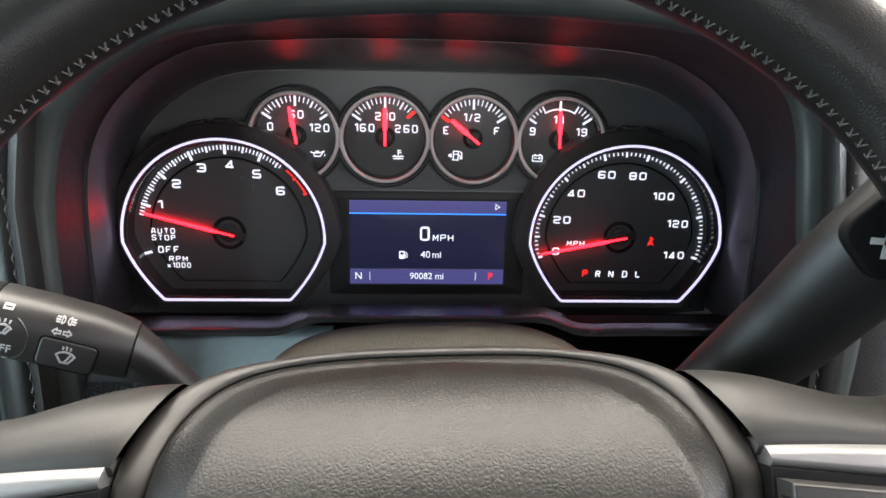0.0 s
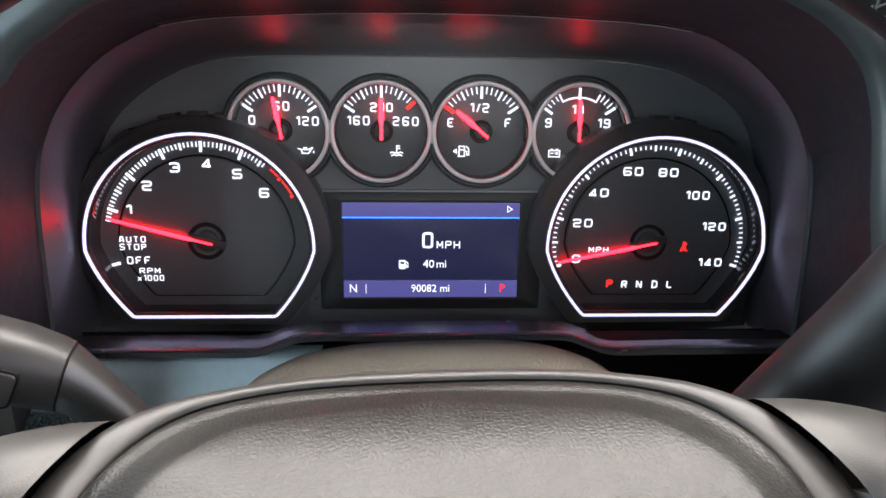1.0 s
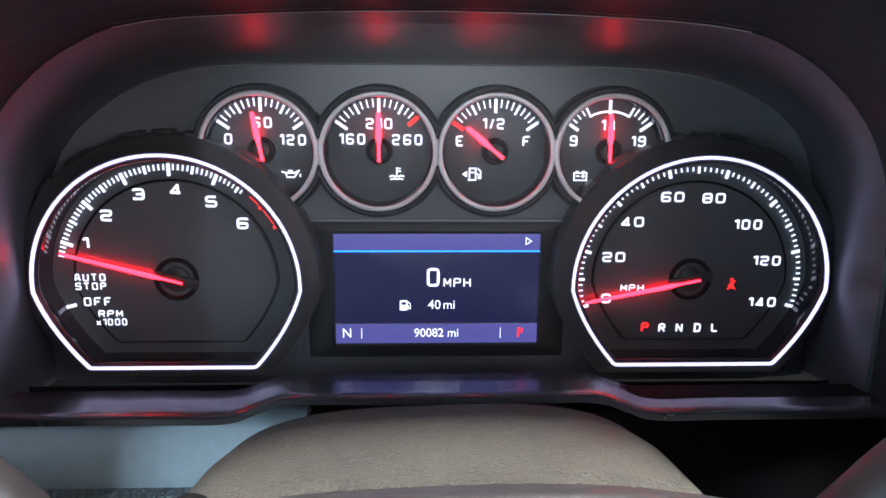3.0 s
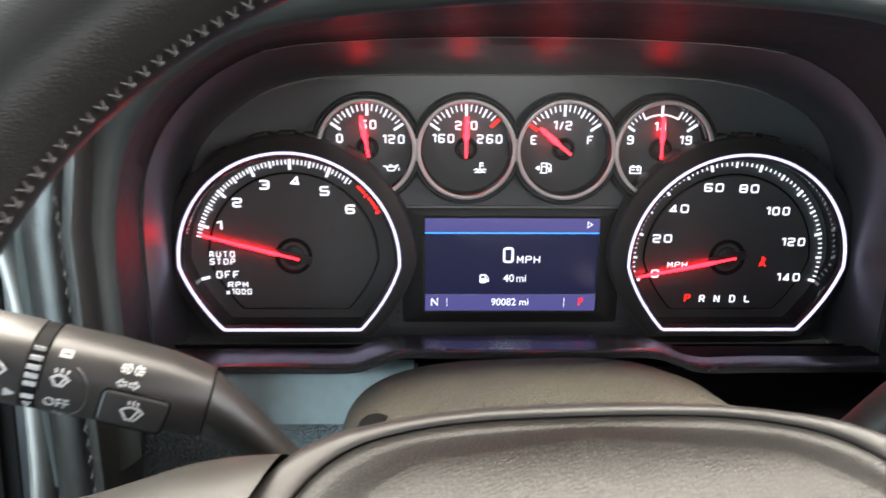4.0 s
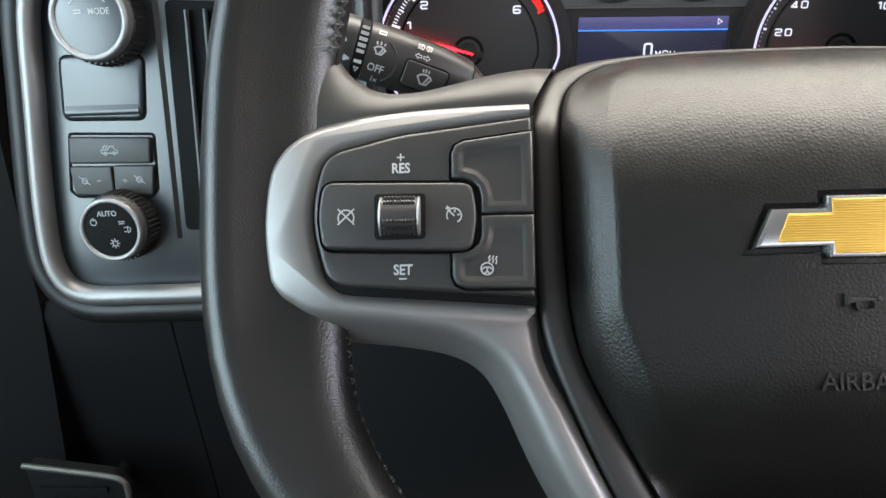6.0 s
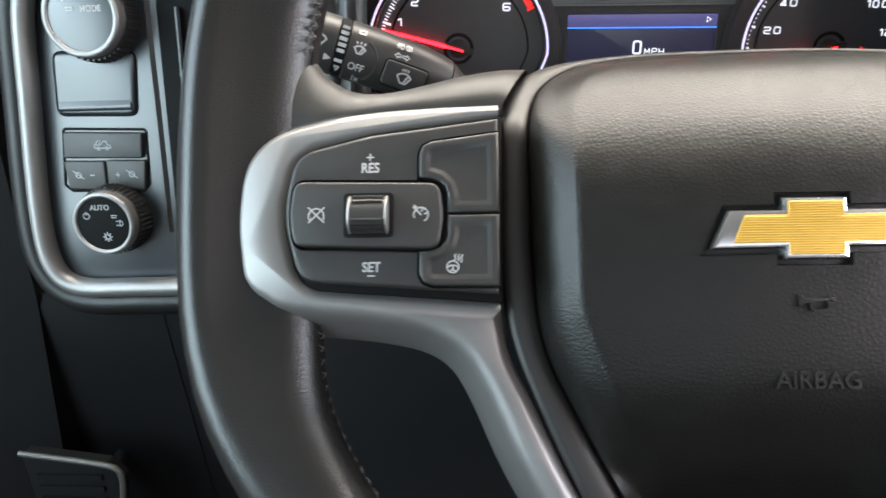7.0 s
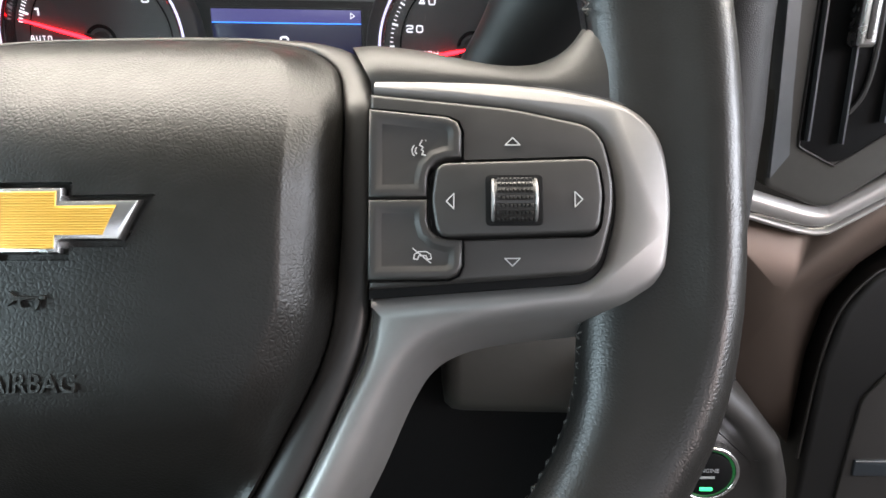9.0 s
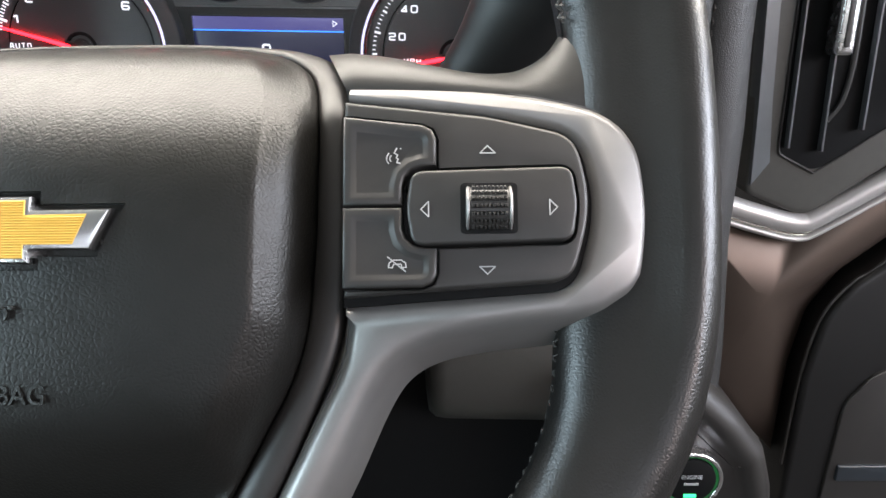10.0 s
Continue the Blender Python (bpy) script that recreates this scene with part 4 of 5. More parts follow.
wrapped(icon("wiper_icon", [arc(0, -1.6, 3.4, 145, 35, 6), [(-2.8, 0.4), (-1, -2.2), (1, -2.2), (2.8, 0.4)], [(0.2, -2.2), (-1.2, 1.0)]], 0.00066, PRINT, stalk, -0.0199, 0.0025, 0.0118, 0.00105))
wrapped(icon("wiper_spray_icon", [arc(0, -1.6, 3.0, 145, 35, 6), [(-2.4, 0.4), (-1, -1.8), (1, -1.8), (2.4, 0.4)], [(0, -1.8), (1.4, 1.0)], [(-1.6, 2.2), (-1.8, 2.9)], [(0, 2.4), (0, 3.1)], [(1.6, 2.2), (1.8, 2.9)]], 0.00062, PRINT, stalk, -0.0037, 0.0030, 0.0117, 0.0009))
wrapped(lettering("OFF", 0.0029, PRINT, stalk, -0.0035, -0.0042, 0.0113, 0, 0.88, 0.01))
wrapped(lettering("1x", 0.0024, PRINT, stalk, -0.0030, -0.0088, 0.0094, 0, 0.95, 0.01))
for v, h in ((0.0092, 0.0011), (0.0072, 0.0013), (0.0050, 0.0014), (0.0027, 0.0014), (0.0004, 0.0013), (-0.0036, 0.0012)):
    part("speed_bar", Form().ribbon([(-0.0118, v), (-0.0096, v)], h, on_stalk(v) - 0.0001, 0.0003), PRINT, stalk)
wrapped(icon("index_mark", [[(-1.5, 1.1), (0.9, 0), (-1.5, -1.1)], [(-1.5, 1.1), (-1.5, -1.1)], [(-1.1, 0.4), (0.2, 0)], [(-1.1, -0.4), (0.2, 0)]], 0.0007, PRINT, stalk, -0.0150, -0.0036, 0.0115, 0.0008))
wrapped(icon("speed_mark", [[(-1.0, 0.9), (1.0, 0.9), (0, -1.0), (-1.0, 0.9)]], 0.0004, PRINT, stalk, -0.0107, -0.0068, 0.0102, 0.0009))
wrapped(icon("mist_mark", [[(-1.6, 0.6), (1.6, 0.6), (1.6, -0.6), (-1.6, -0.6), (-1.6, 0.6)]], 0.0005, PRINT, stalk, -0.0040, 0.0092, 0.0086, 0.0008))
arrow = [(-3.3, -3), (-2.0, -1.9), (-2.0, -2.5), (-0.5, -2.5), (-0.5, -3.5), (-2.0, -3.5), (-2.0, -4.1), (-3.3, -3)]
wrapped(icon("lamp_icons", [arc(-1.2, 0.9, 1.0, -90, 90, 8) + [(-1.2, 1.9), (-1.2, -0.1)], [(-3.0, 1.6), (-1.8, 1.6)], [(-3.2, 0.9), (-1.8, 0.9)], [(-3.0, 0.2), (-1.8, 0.2)], arc(1.9, 0.9, 1.0, 90, 270, 8) + [(1.9, -0.1), (1.9, 1.9)], [(2.4, 1.6), (3.4, 1.6)], [(2.4, 0.9), (3.6, 0.9)], [(2.4, 0.2), (3.4, 0.2)], arrow, [(-x, y) for x, y in arrow]], 0.00036, PRINT, stalk, 0.0130, 0.0080, 0.0098, 0.00088))

# ---- gear lever ----
lever = thing("gear_lever", pose(0, 0, 0), "black column gear lever with a button on its end", "gear lever")
part("arm", Form().tube(spline([(0.0965, 0.2565, 0.6880), (0.1199, 0.2500, 0.7192), (0.1296, 0.2440, 0.7328), (0.1403, 0.2380, 0.7486), (0.1491, 0.2310, 0.7651), (0.1571, 0.2240, 0.7797), (0.1659, 0.2170, 0.7937)], 5), list(np.interp(range(31), (0, 4, 12, 20, 30), (0.0148, 0.0152, 0.0188, 0.0215, 0.0228))), list(np.interp(range(31), (0, 8, 30), (0.0138, 0.0150, 0.0150))), n=28, up=(0, 1, 0)), DARKSKIN, lever, "", 60)
f = Form().slab(rounded([(-0.016, -0.013), (0.03, -0.013), (0.03, 0.013), (-0.016, 0.013)], 0.008), 0.0, 0.0045, 0.0015)
button = part("button", f, BLACK, lever, "plus and minus shift button")
button.matrix_local = at_face(0.2100, 0.1502, 0.7926, 40)
f = Form().ribbon([(-0.009, -0.004), (-0.002, 0.003)], 0.0022, 0.0046)
f.ribbon([(-0.009, 0.003), (-0.002, -0.004)], 0.0022, 0.0046)
part("plus_sign", f, PRINT, button)

# ---- steering wheel ----
WHEEL = pose(0.0015, 0.133, 0.7145, 65, 0, 0)
wheel = thing("steering_wheel", WHEEL, "black leather steering wheel with silver spokes", "steering wheel")
RC, RV, RR = 0.1775, 0.022, 96
def rim_size(a):
    """How near the arms, half thickness, centre radius and inner swell of the rim at an angle."""
    deg = math.degrees(a)
    side = max(0.0, 1 - min(abs(deg - 0), abs(deg - 180), abs(deg - 360)) / 42)
    k = min(1.0, abs(math.sin(a)) / 0.5)
    k = k * k * (3 - 2 * k)
    up = math.sin(a) > 0
    below = 0.0 if up else math.degrees(math.asin(-math.sin(a)))
    swell = 0.0 if up else 0.0060 * math.exp(-((below - 18) / 9) ** 2)
    return side, 0.0158 + 0.0042 * side + (0.0034 if up else 0.0012) * k, RC + (0.0052 if up else 0.0095) * k, swell


def rim_ring(i):
    a = 2 * math.pi * i / RR
    side, thick, rc, swell = rim_size(a)
    c, s = math.cos(a), math.sin(a)
    out = []
    for k in range(28):
        b = 2 * math.pi * k / 28
        cb, sb = math.cos(b), math.sin(b)
        rr = rc - 0.001 * side + thick * math.copysign(abs(cb) ** 0.9, cb)
        if cb < 0:
            rr -= (0.004 * side + swell) * abs(cb)
        w = -0.0165 + 0.0160 * math.copysign(abs(sb) ** 0.92, sb)
        if cb < 0.5 and sb > 0:
            w -= 0.0090 * min(1.0, side * 1.6) * min(1.0, (0.5 - cb) / 0.65)
        out.append((rr * c, RV + rr * s, w))
    return out


rim = part("rim", Form().loft([rim_ring(i) for i in range(RR)], loop=True), LEATHER, wheel, "worn black leather rim", 70)
# stitches along the inside of the rim, a crossed pair each
f = Form()
for i in range(250):
    a = 2 * math.pi * i / 250
    if min(abs(math.degrees(a) - d) for d in (0, 180, 360)) < 14:
        continue
    side, thick, rc, swell = rim_size(a)
    r = rc - 0.005 * side - thick - swell - 0.0002
    for s in (-1, 1):
        p = []
        up = math.sin(a) > 0
        for da, dw, dr in ((-0.007, -0.0018 * s, 0.0008), (0.0, 0.0, -0.0008 if up else 0.0), (0.007, 0.0018 * s, 0.0008)):
            p.append(((r + dr) * math.cos(a + da), RV + (r + dr) * math.sin(a + da), (-0.0155 if up else -0.0205) + dw))
        f.tube(p, 0.00042 if up else 0.00034, n=5)
part("stitching", f, THREAD, rim, "dark grey thread", kind="stuff")
# seams across the rim
for deg in (32.5, 147.5, 222, 318):
    c, s = math.cos(radians(deg)), math.sin(radians(deg))
    thick, rc = rim_size(radians(deg))[1:3]
    f = Form()
    ring_pts = []
    for k in range(40):
        b = 2 * math.pi * k / 40
        rr = rc + (thick + 0.0003) * math.cos(b)
        ring_pts.append((rr * c, RV + rr * s, -0.0165 + 0.0163 * math.sin(b)))
    f.tube(ring_pts, 0.00038, n=6, closed=True, up=(-s, c, 0))
    part("rim_seam", f, LEATHER, rim)

def side_spoke(s):
    """One side arm: leather bridge, silver trim and its switches. s: -1 left, 1 right."""
    fix = (lambda p: p) if s < 0 else mirrored
    back = spline([(-0.0772, 0.0592, -0.043), (-0.0880, 0.0588, -0.0445), (-0.100, 0.0572, -0.045), (-0.112, 0.0540, -0.044), (-0.124, 0.0508, -0.042), (-0.134, 0.0496, -0.038), (-0.142, 0.0508, -0.033), (-0.1495, 0.0555, -0.028), (-0.1555, 0.0660, -0.0245), (-0.1590, 0.0790, -0.0225)], 4)
    front = spline([(-0.0868, 0.0390), (-0.0920, 0.0390), (-0.100, 0.0388), (-0.112, 0.0384), (-0.124, 0.0378), (-0.134, 0.0366), (-0.142, 0.0352), (-0.1495, 0.0340), (-0.1570, 0.0330), (-0.1640, 0.0320)], 4)
    secs = []
    for i, ((x, y, w), (fx, fy)) in enumerate(zip(back, front)):
        low = 0.0030 * max(0.0, 1 - i / 3)
        sec = [(-s * fx, fy - 0.003, -0.0175), (-s * fx, fy, -0.0150)]
        for k in range(1, 9):
            a = math.pi / 2 * k / 8
            g, q = math.sin(a) ** 0.9, (1 - math.cos(a)) ** 0.85
            sec.append((-s * (fx + (x - fx) * g), fy + (y - fy) * g, -0.0148 + (w + 0.0148) * q - low * math.sin(2 * a)))
        secs.append(sec + [(-s * x, y - 0.001, w - 0.008), (-s * x, y - 0.008, w - 0.016)])
    part("leather_bridge", Form().loft(secs, closed=False), ARM_LIT, wheel, "creased leather where the rim meets the arm, paled for windshield light", 70)
    # added slab; makes the gap beside the hub look like a dark seam
    part("bridge_gap_filler", Form().slab(fix(rounded([(-0.100, 0.030), (-0.072, 0.030), (-0.068, 0.052), (-0.100, 0.051)], 0.002)), -0.066, -0.050, 0.001), BLACK, wheel, "added black filler that darkens the gap beside the hub")
    outer = spline([(-0.0882, 0.0400), (-0.108, 0.0395), (-0.129, 0.0382), (-0.1470, 0.0352), (-0.1625, 0.0300), (-0.1718, 0.0200), (-0.1746, 0.006), (-0.1742, -0.008), (-0.1708, -0.0235), (-0.1620, -0.0312), (-0.1470, -0.0342), (-0.1290, -0.0362), (-0.1140, -0.0392), (-0.1035, -0.0450), (-0.0960, -0.0560), (-0.0850, -0.0800), (-0.0700, -0.106), (-0.057, -0.128)], 5)
    inner = [(-0.043, -0.128)] + spline([(-0.0550, -0.104), (-0.0680, -0.0803), (-0.0785, -0.0580), (-0.0860, -0.0420), (-0.0882, -0.0258)], 5)
    hole = rounded([(-0.0882, -0.0252), (-0.1520, -0.0208), (-0.1582, 0.002), (-0.1535, 0.0222), (-0.129, 0.0280), (-0.0882, 0.0328)], [0, 0.010, 0.05, 0.012, 0.08, 0], 8)
    lift = lambda x, y: 0.0010 * min(1.0, max(0.0, (abs(x) - 0.130) / 0.045)) - 0.0030 * max(0.0, (y - 0.026) / 0.012) ** 1.5 - 0.0032 * min(1.0, max(0.0, (-0.0235 - y) / 0.014)) * min(1.0, max(0.0, (0.172 - abs(x)) / 0.040))
    poly = fix(outer + inner + hole)
    rings = [[(x, y, -0.026) for x, y in poly], [(x, y, -0.0125 + lift(x, y)) for x, y in poly]]
    soft = [min(1.0, max(0.0, (-0.014 - y) / 0.014)) if i < len(outer) else 0.0 for i, (x, y) in enumerate(outer + inner + hole)]
    soft = soft if s < 0 else soft[::-1]
    for d, w in ((0.0004, -0.0112), (0.0012, -0.0102), (0.0024, -0.0093), (0.0036, -0.0089)):
        one, two = inset(poly, d * 0.6), inset(poly, d * 2.1)
        rings.append([(p[0] + (q[0] - p[0]) * k, p[1] + (q[1] - p[1]) * k, -0.0089 + (w + 0.0089) * (1 + 3.0 * k) + lift(*p)) for p, q, k in zip(one, two, [max(0.25, j) for j in soft])])
    for r in rings:
        for i, p in enumerate(poly):
            if abs(p[0]) < 0.0884 and p[1] > -0.030:
                r[i] = (p[0], r[i][1], r[i][2])
    under = inset(poly, -0.0032)
    for i, d in ((0, 0.0), (1, 0.010)):
        rings[i] = [(x + (a[0] - x) * k, y + (a[1] - y) * k, w - d * k) for (x, y, w), a, k in zip(rings[i], under, soft)]
    part("spoke_trim", Form().loft(rings, cap0=True, cap1=True), SILVER, wheel, "satin silver spoke trim", 60)
    # switches
    pocket = part("switch_pocket", Form().slab(fix(inset(hole, -0.0010)), -0.020, -0.0105, 0.0004), BLACK, wheel)
    plate_poly = [(x if x < -0.0905 else -0.0884, y) for x, y in inset(hole, 0.0015)]
    plate = part("switch_plate", Form().slab(fix(plate_poly), -0.012, -0.0022, 0.0012), SATIN, wheel, "satin black switch plate")
    near, far, ko = (0.1052, 0.1535, 0.1128) if s < 0 else (0.1056, 0.1522, 0.1138)
    rock = rounded([(-far + 0.0014, -0.0086), (-near - 0.0016, -0.0098), (-near, 0.0005), (-near - 0.0014, 0.0108), (-far + 0.0014, 0.0118), (-far, 0.0015)], [0.004, 0.004, 0.02, 0.004, 0.004, 0.02], 6)
    carve(plate, fix(inset(rock, -0.0011)), -0.0085, 0.01)
    rocker = part("rocker", Form().slab(fix(rock), -0.0088, 0.0004, 0.0010), SATIN, wheel, "tilting rocker round the thumb wheel")
    ke = near - 0.0012
    hook = lambda v: [(-ke, 0.0068), (-ke - 0.0007, 0.0094), (-ke - 0.0027, 0.0114), (-ke - 0.0052, 0.0122), (-ko, 0.0126), (-ko, 0.0200), (-ko + 0.0011, 0.0226), (-ko + 0.0038, 0.0239)]
    upper = [(-0.0882, 0.0015), (-ke, 0.0015)] + hook(0) + [(-0.0882, 0.0264)]
    lower = ([(-0.0882, 0.0009), (-ke, 0.0009)] + [(x, 0.0010 - y * 0.93 + 0.0003) for x, y in hook(0)] + [(-0.0882, -0.0212)])[::-1]
    for k in (upper, lower):
        carve(plate, fix(inset(k, -0.0008)), -0.0085, 0.01)
        k = fix(k)
        part("key", Form().loft([ring(k, -0.0088), ring(k, -0.0012), ring(inset(k, 0.0003), -0.0006), ring(inset(k, 0.0008), -0.0004), ring(inset(k, 0.0019), -0.0004), ring(inset(k, 0.0023), -0.0005), ring(inset(k, 0.0034), -0.0013), ring(inset(k, 0.0039), -0.0014)], cap0=True, cap1=True), SATIN, wheel, "dished thumb key", 50)
    # thumb wheel
    c = (-0.1284, 0.0009) if s < 0 else (0.1281, 0.0003)
    part("thumb_wheel_slot", Form().slab(rect(c[0] - 0.0078, c[0] + 0.0078, c[1] - 0.0070, c[1] + 0.0070, 0.0015), 0.0, 0.0007, 0.0002), BLACK, rocker)
    f = Form()
    prof = [(x, r) for x, r in ((-0.0056, 0.0066), (-0.0053, 0.0070), (0.0053, 0.0070), (0.0056, 0.0066))]
    f.loft([[(c[0] + x, c[1] + r * math.cos(2 * math.pi * k / 40) * 0.94, -0.0028 + r * math.sin(2 * math.pi * k / 40)) for k in range(40)] for x, r in prof], cap0=True, cap1=True)
    tw = part("thumb_wheel", f, SATIN, wheel, "ribbed thumb wheel with chrome ends")
    f = Form()
    for e in (-1, 1):
        f.loft([[(c[0] + e * x, c[1] + r * math.cos(2 * math.pi * k / 40) * 0.94, -0.0028 + r * math.sin(2 * math.pi * k / 40)) for k in range(40)] for x, r in ((0.0054, 0.0071), (0.0057, 0.0073), (0.0061, 0.0071), (0.0063, 0.0062))], cap0=True, cap1=True)
    part("chrome_end", f, SILVER, tw, "satin chrome ends")
    f = Form()
    for k in range(9):
        a = radians(22 + 17 * k)
        for j in range(9):
            n = 9
            if s < 0 and 3 <= k <= 4:
                continue
            x = c[0] - 0.0043 + 0.0086 * j / (n - 1)
            h = 0.00056
            y0, z0 = c[1] + 0.0070 * math.cos(a) * 0.94, -0.0028 + 0.0070 * math.sin(a)
            ty, tz = -math.sin(a) * h, math.cos(a) * h
            ny, nz = math.cos(a) * 0.0008, math.sin(a) * 0.0008
            b = [(x - h, y0 - ty, z0 - tz), (x + h, y0 - ty, z0 - tz), (x + h, y0 + ty, z0 + tz), (x - h, y0 + ty, z0 + tz)]
            t = [(x + (p[0] - x) * 0.5, y0 + (p[1] - y0) * 0.5 + ny, z0 + (p[2] - z0) * 0.5 + nz) for p in b]
            f.loft([b, t], cap1=True)
    part("knurl", f, SATIN, tw, "", 30, kind="stuff")
    return plate, rocker


lplate, lrocker = side_spoke(-1)
rplate, rrocker = side_spoke(1)
Wt = 0.0006
lettering("RES", 0.0030, PRINT, lplate, -0.1284, 0.0160, -0.0021, 0, 0.85, 0.03)
icon("plus_sign", [[(-1, 0), (1, 0)], [(0, -1), (0, 1)]], 0.0004, PRINT, lplate, -0.1284, 0.0195, -0.0021, 0.0010)
lettering("SET", 0.0030, PRINT, lplate, -0.1279, -0.0152, -0.0021, 0, 0.85, 0.03)
icon("minus_sign", [[(-1, 0), (1, 0)]], 0.0004, PRINT, lplate, -0.1279, -0.0178, -0.0021, 0.0010)
icon("cancel_icon", [arc(0, -0.4, 2.0, 205, -25, 14), [(-2, 1.8), (2, -2)], [(2, 1.8), (-2, -2)]], 0.00042, PRINT, lrocker, -0.1448, 0.0012, 0.0005, 0.0012)
icon("cruise_icon", [arc(0, 0, 2.0, 205, -60, 16), [(0, 0), (-1.2, 1.2)], [(-2.2, 2.0), (-1.2, 2.2)], [(-1.8, 2.6), (-1.6, 1.6)], [(1.0, 0.2), (1.5, 0.3)], [(0.2, 1.0), (0.3, 1.5)]], 0.00042, PRINT, lrocker, -0.1121, 0.0008, 0.0005, 0.0011)
icon("heated_wheel_icon", [arc(0, 0, 2.0, 0, 360, 18), [(-1.8, -0.2), (-0.8, 0.5), (0.8, 0.5), (1.8, -0.2)], [(0, 0.3), (0, -0.8), (-0.9, -1.6)], [(0, -0.8), (0.9, -1.6)], [(0.6, 2.4), (1.0, 3.0), (0.6, 3.7), (1.0, 4.3)], [(1.8, 2.0), (2.2, 2.7), (1.8, 3.4), (2.2, 4.2)], [(2.9, 1.6), (3.2, 2.4), (2.9, 3.2), (3.3, 4.0)]], 0.0004, PRINT, lplate, -0.1025, -0.0152, -0.0012, 0.0009)
tri = [(-1.6, -0.7), (1.6, -0.7), (0, 0.9), (-1.6, -0.7)]
icon("up_arrow", [tri], 0.0003, PRINT, rplate, 0.1280, 0.0170, -0.0021, 0.0013)
icon("down_arrow", [[(a, -b) for a, b in tri]], 0.0003, PRINT, rplate, 0.1276, -0.0163, -0.0021, 0.0013)
icon("right_arrow", [[(b, a) for a, b in tri]], 0.0003, PRINT, rrocker, 0.1454, 0.0004, 0.0005, 0.0013)
icon("left_arrow", [[(-b, a) for a, b in tri]], 0.0003, PRINT, rrocker, 0.1108, 0.0001, 0.0005, 0.0013)
icon("voice_icon", [[(0.3, 2.0), (-0.3, 0.8), (0.6, 0.3), (0.2, -0.4), (0.7, -0.8), (0.3, -1.6), (1.2, -1.8)], arc(-0.4, -0.6, 1.0, 130, 230, 5), arc(-0.4, -0.6, 1.8, 135, 225, 5), [(1.3, 1.9), (1.3, 2.0)]], 0.0003, PRINT, rplate, 0.1026, 0.0152, -0.0012, 0.0011)
icon("phone_icon", [[(-2.2, -0.8), (-2.0, 0.3), (-1.0, 1.0), (1.0, 1.0), (2.0, 0.3), (2.2, -0.8), (1.2, -0.9), (0.9, 0), (-0.9, 0), (-1.2, -0.9), (-2.2, -0.8)], [(-2.4, 1.8), (2.0, -1.8)]], 0.0003, PRINT, rplate, 0.1031, -0.0146, -0.0012, 0.0011)

# hub and airbag cover
half = lambda side, top: side + top + [(-x, y) for x, y in reversed(top[:-1])] + [(-x, y) for x, y in reversed(side)]
bez = star(spline(half([(-0.044, -0.126), (-0.060, -0.095), (-0.075, -0.064), (-0.0855, -0.036), (-0.0876, -0.012), (-0.0876, 0.012)], [(-0.0876, 0.034), (-0.0860, 0.0450), (-0.0826, 0.0517), (-0.0765, 0.0580), (-0.0690, 0.0618), (-0.0580, 0.0648), (-0.0320, 0.0680), (0.0, 0.0688)]), 6, True), (0, -0.015), 160)
cov = star(spline(half([(-0.034, -0.118), (-0.048, -0.092), (-0.062, -0.066), (-0.0740, -0.040), (-0.0775, -0.012), (-0.0780, 0.010)], [(-0.0782, 0.028), (-0.0762, 0.0415), (-0.0722, 0.0500), (-0.0640, 0.0575), (-0.0520, 0.0620), (-0.0315, 0.0648), (0.0, 0.0655)]), 6, True), (0, -0.015), 160)
plat = star(rounded([(-0.0655, 0.030), (-0.065, -0.028), (-0.050, -0.066), (-0.032, -0.085), (0.032, -0.085), (0.050, -0.066), (0.065, -0.028), (0.0655, 0.030), (0.060, 0.048), (0.045, 0.0575), (0.0, 0.0615), (-0.045, 0.0575), (-0.060, 0.048)], [0.014] * 7 + [0.03] * 6, 6), (0, -0.015), 160)
wsurf = lambda x, y: 0.0082 - 1.6 * (y + 0.002) ** 2 - 0.85 * x * x - 9.5 * max(0.0, y - 0.004) ** 2 - 25.0 * max(0.0, y - 0.045) ** 2 - 12.0 * max(0.0, -0.047 - y) ** 2
edge = lambda y: -0.0145 - 0.0355 * (max(0.0, y - 0.03) / 0.038) ** 1.3
rest = lambda line, d: [(x, y, edge(y) + d) for x, y in line]
part("hub", Form().loft([ring(inset(bez, 0.022), -0.095), ring(inset(bez, 0.006), -0.078), rest(inset(bez, 0.001), -0.022), rest(bez, -0.005), rest(blend(bez, cov, 0.03), -0.0016), rest(blend(bez, cov, 0.10), -0.0003), rest(blend(bez, cov, 0.30), 0.0002), rest(blend(bez, cov, 0.60), 0.0), rest(blend(bez, cov, 0.85), -0.001), rest(blend(bez, cov, 0.96), -0.0022), rest(inset(cov, 0.001), -0.015)], cap0=True), SATIN, wheel, "black hub surround", 60)
a0 = inset(cov, 0.0015)
rings = [rest(cov, -0.015), rest(cov, -0.0015), rest(inset(cov, 0.0005), 0.0008)]
for f0, k, flat in ((0.0, 0.12, 0.16), (0.12, 0.23, 0.40), (0.3, 0.42, 0.655), (0.6, 0.74, 0.812), (0.85, 0.935, 0.922), (0.95, 0.975, 0.968), (1.0, 0.990, 0.990)):
    q, e = blend(a0, plat, f0), rest(a0, 0.001)
    side = lambda y: min(1.0, max(0.0, (0.050 - y) / 0.022))
    mix = lambda y: k + (flat - k) * side(y)
    rings.append([(x, y, c[2] * (1 - mix(y)) + mix(y) * wsurf(x, y)) for (x, y), c in zip(q, e)])
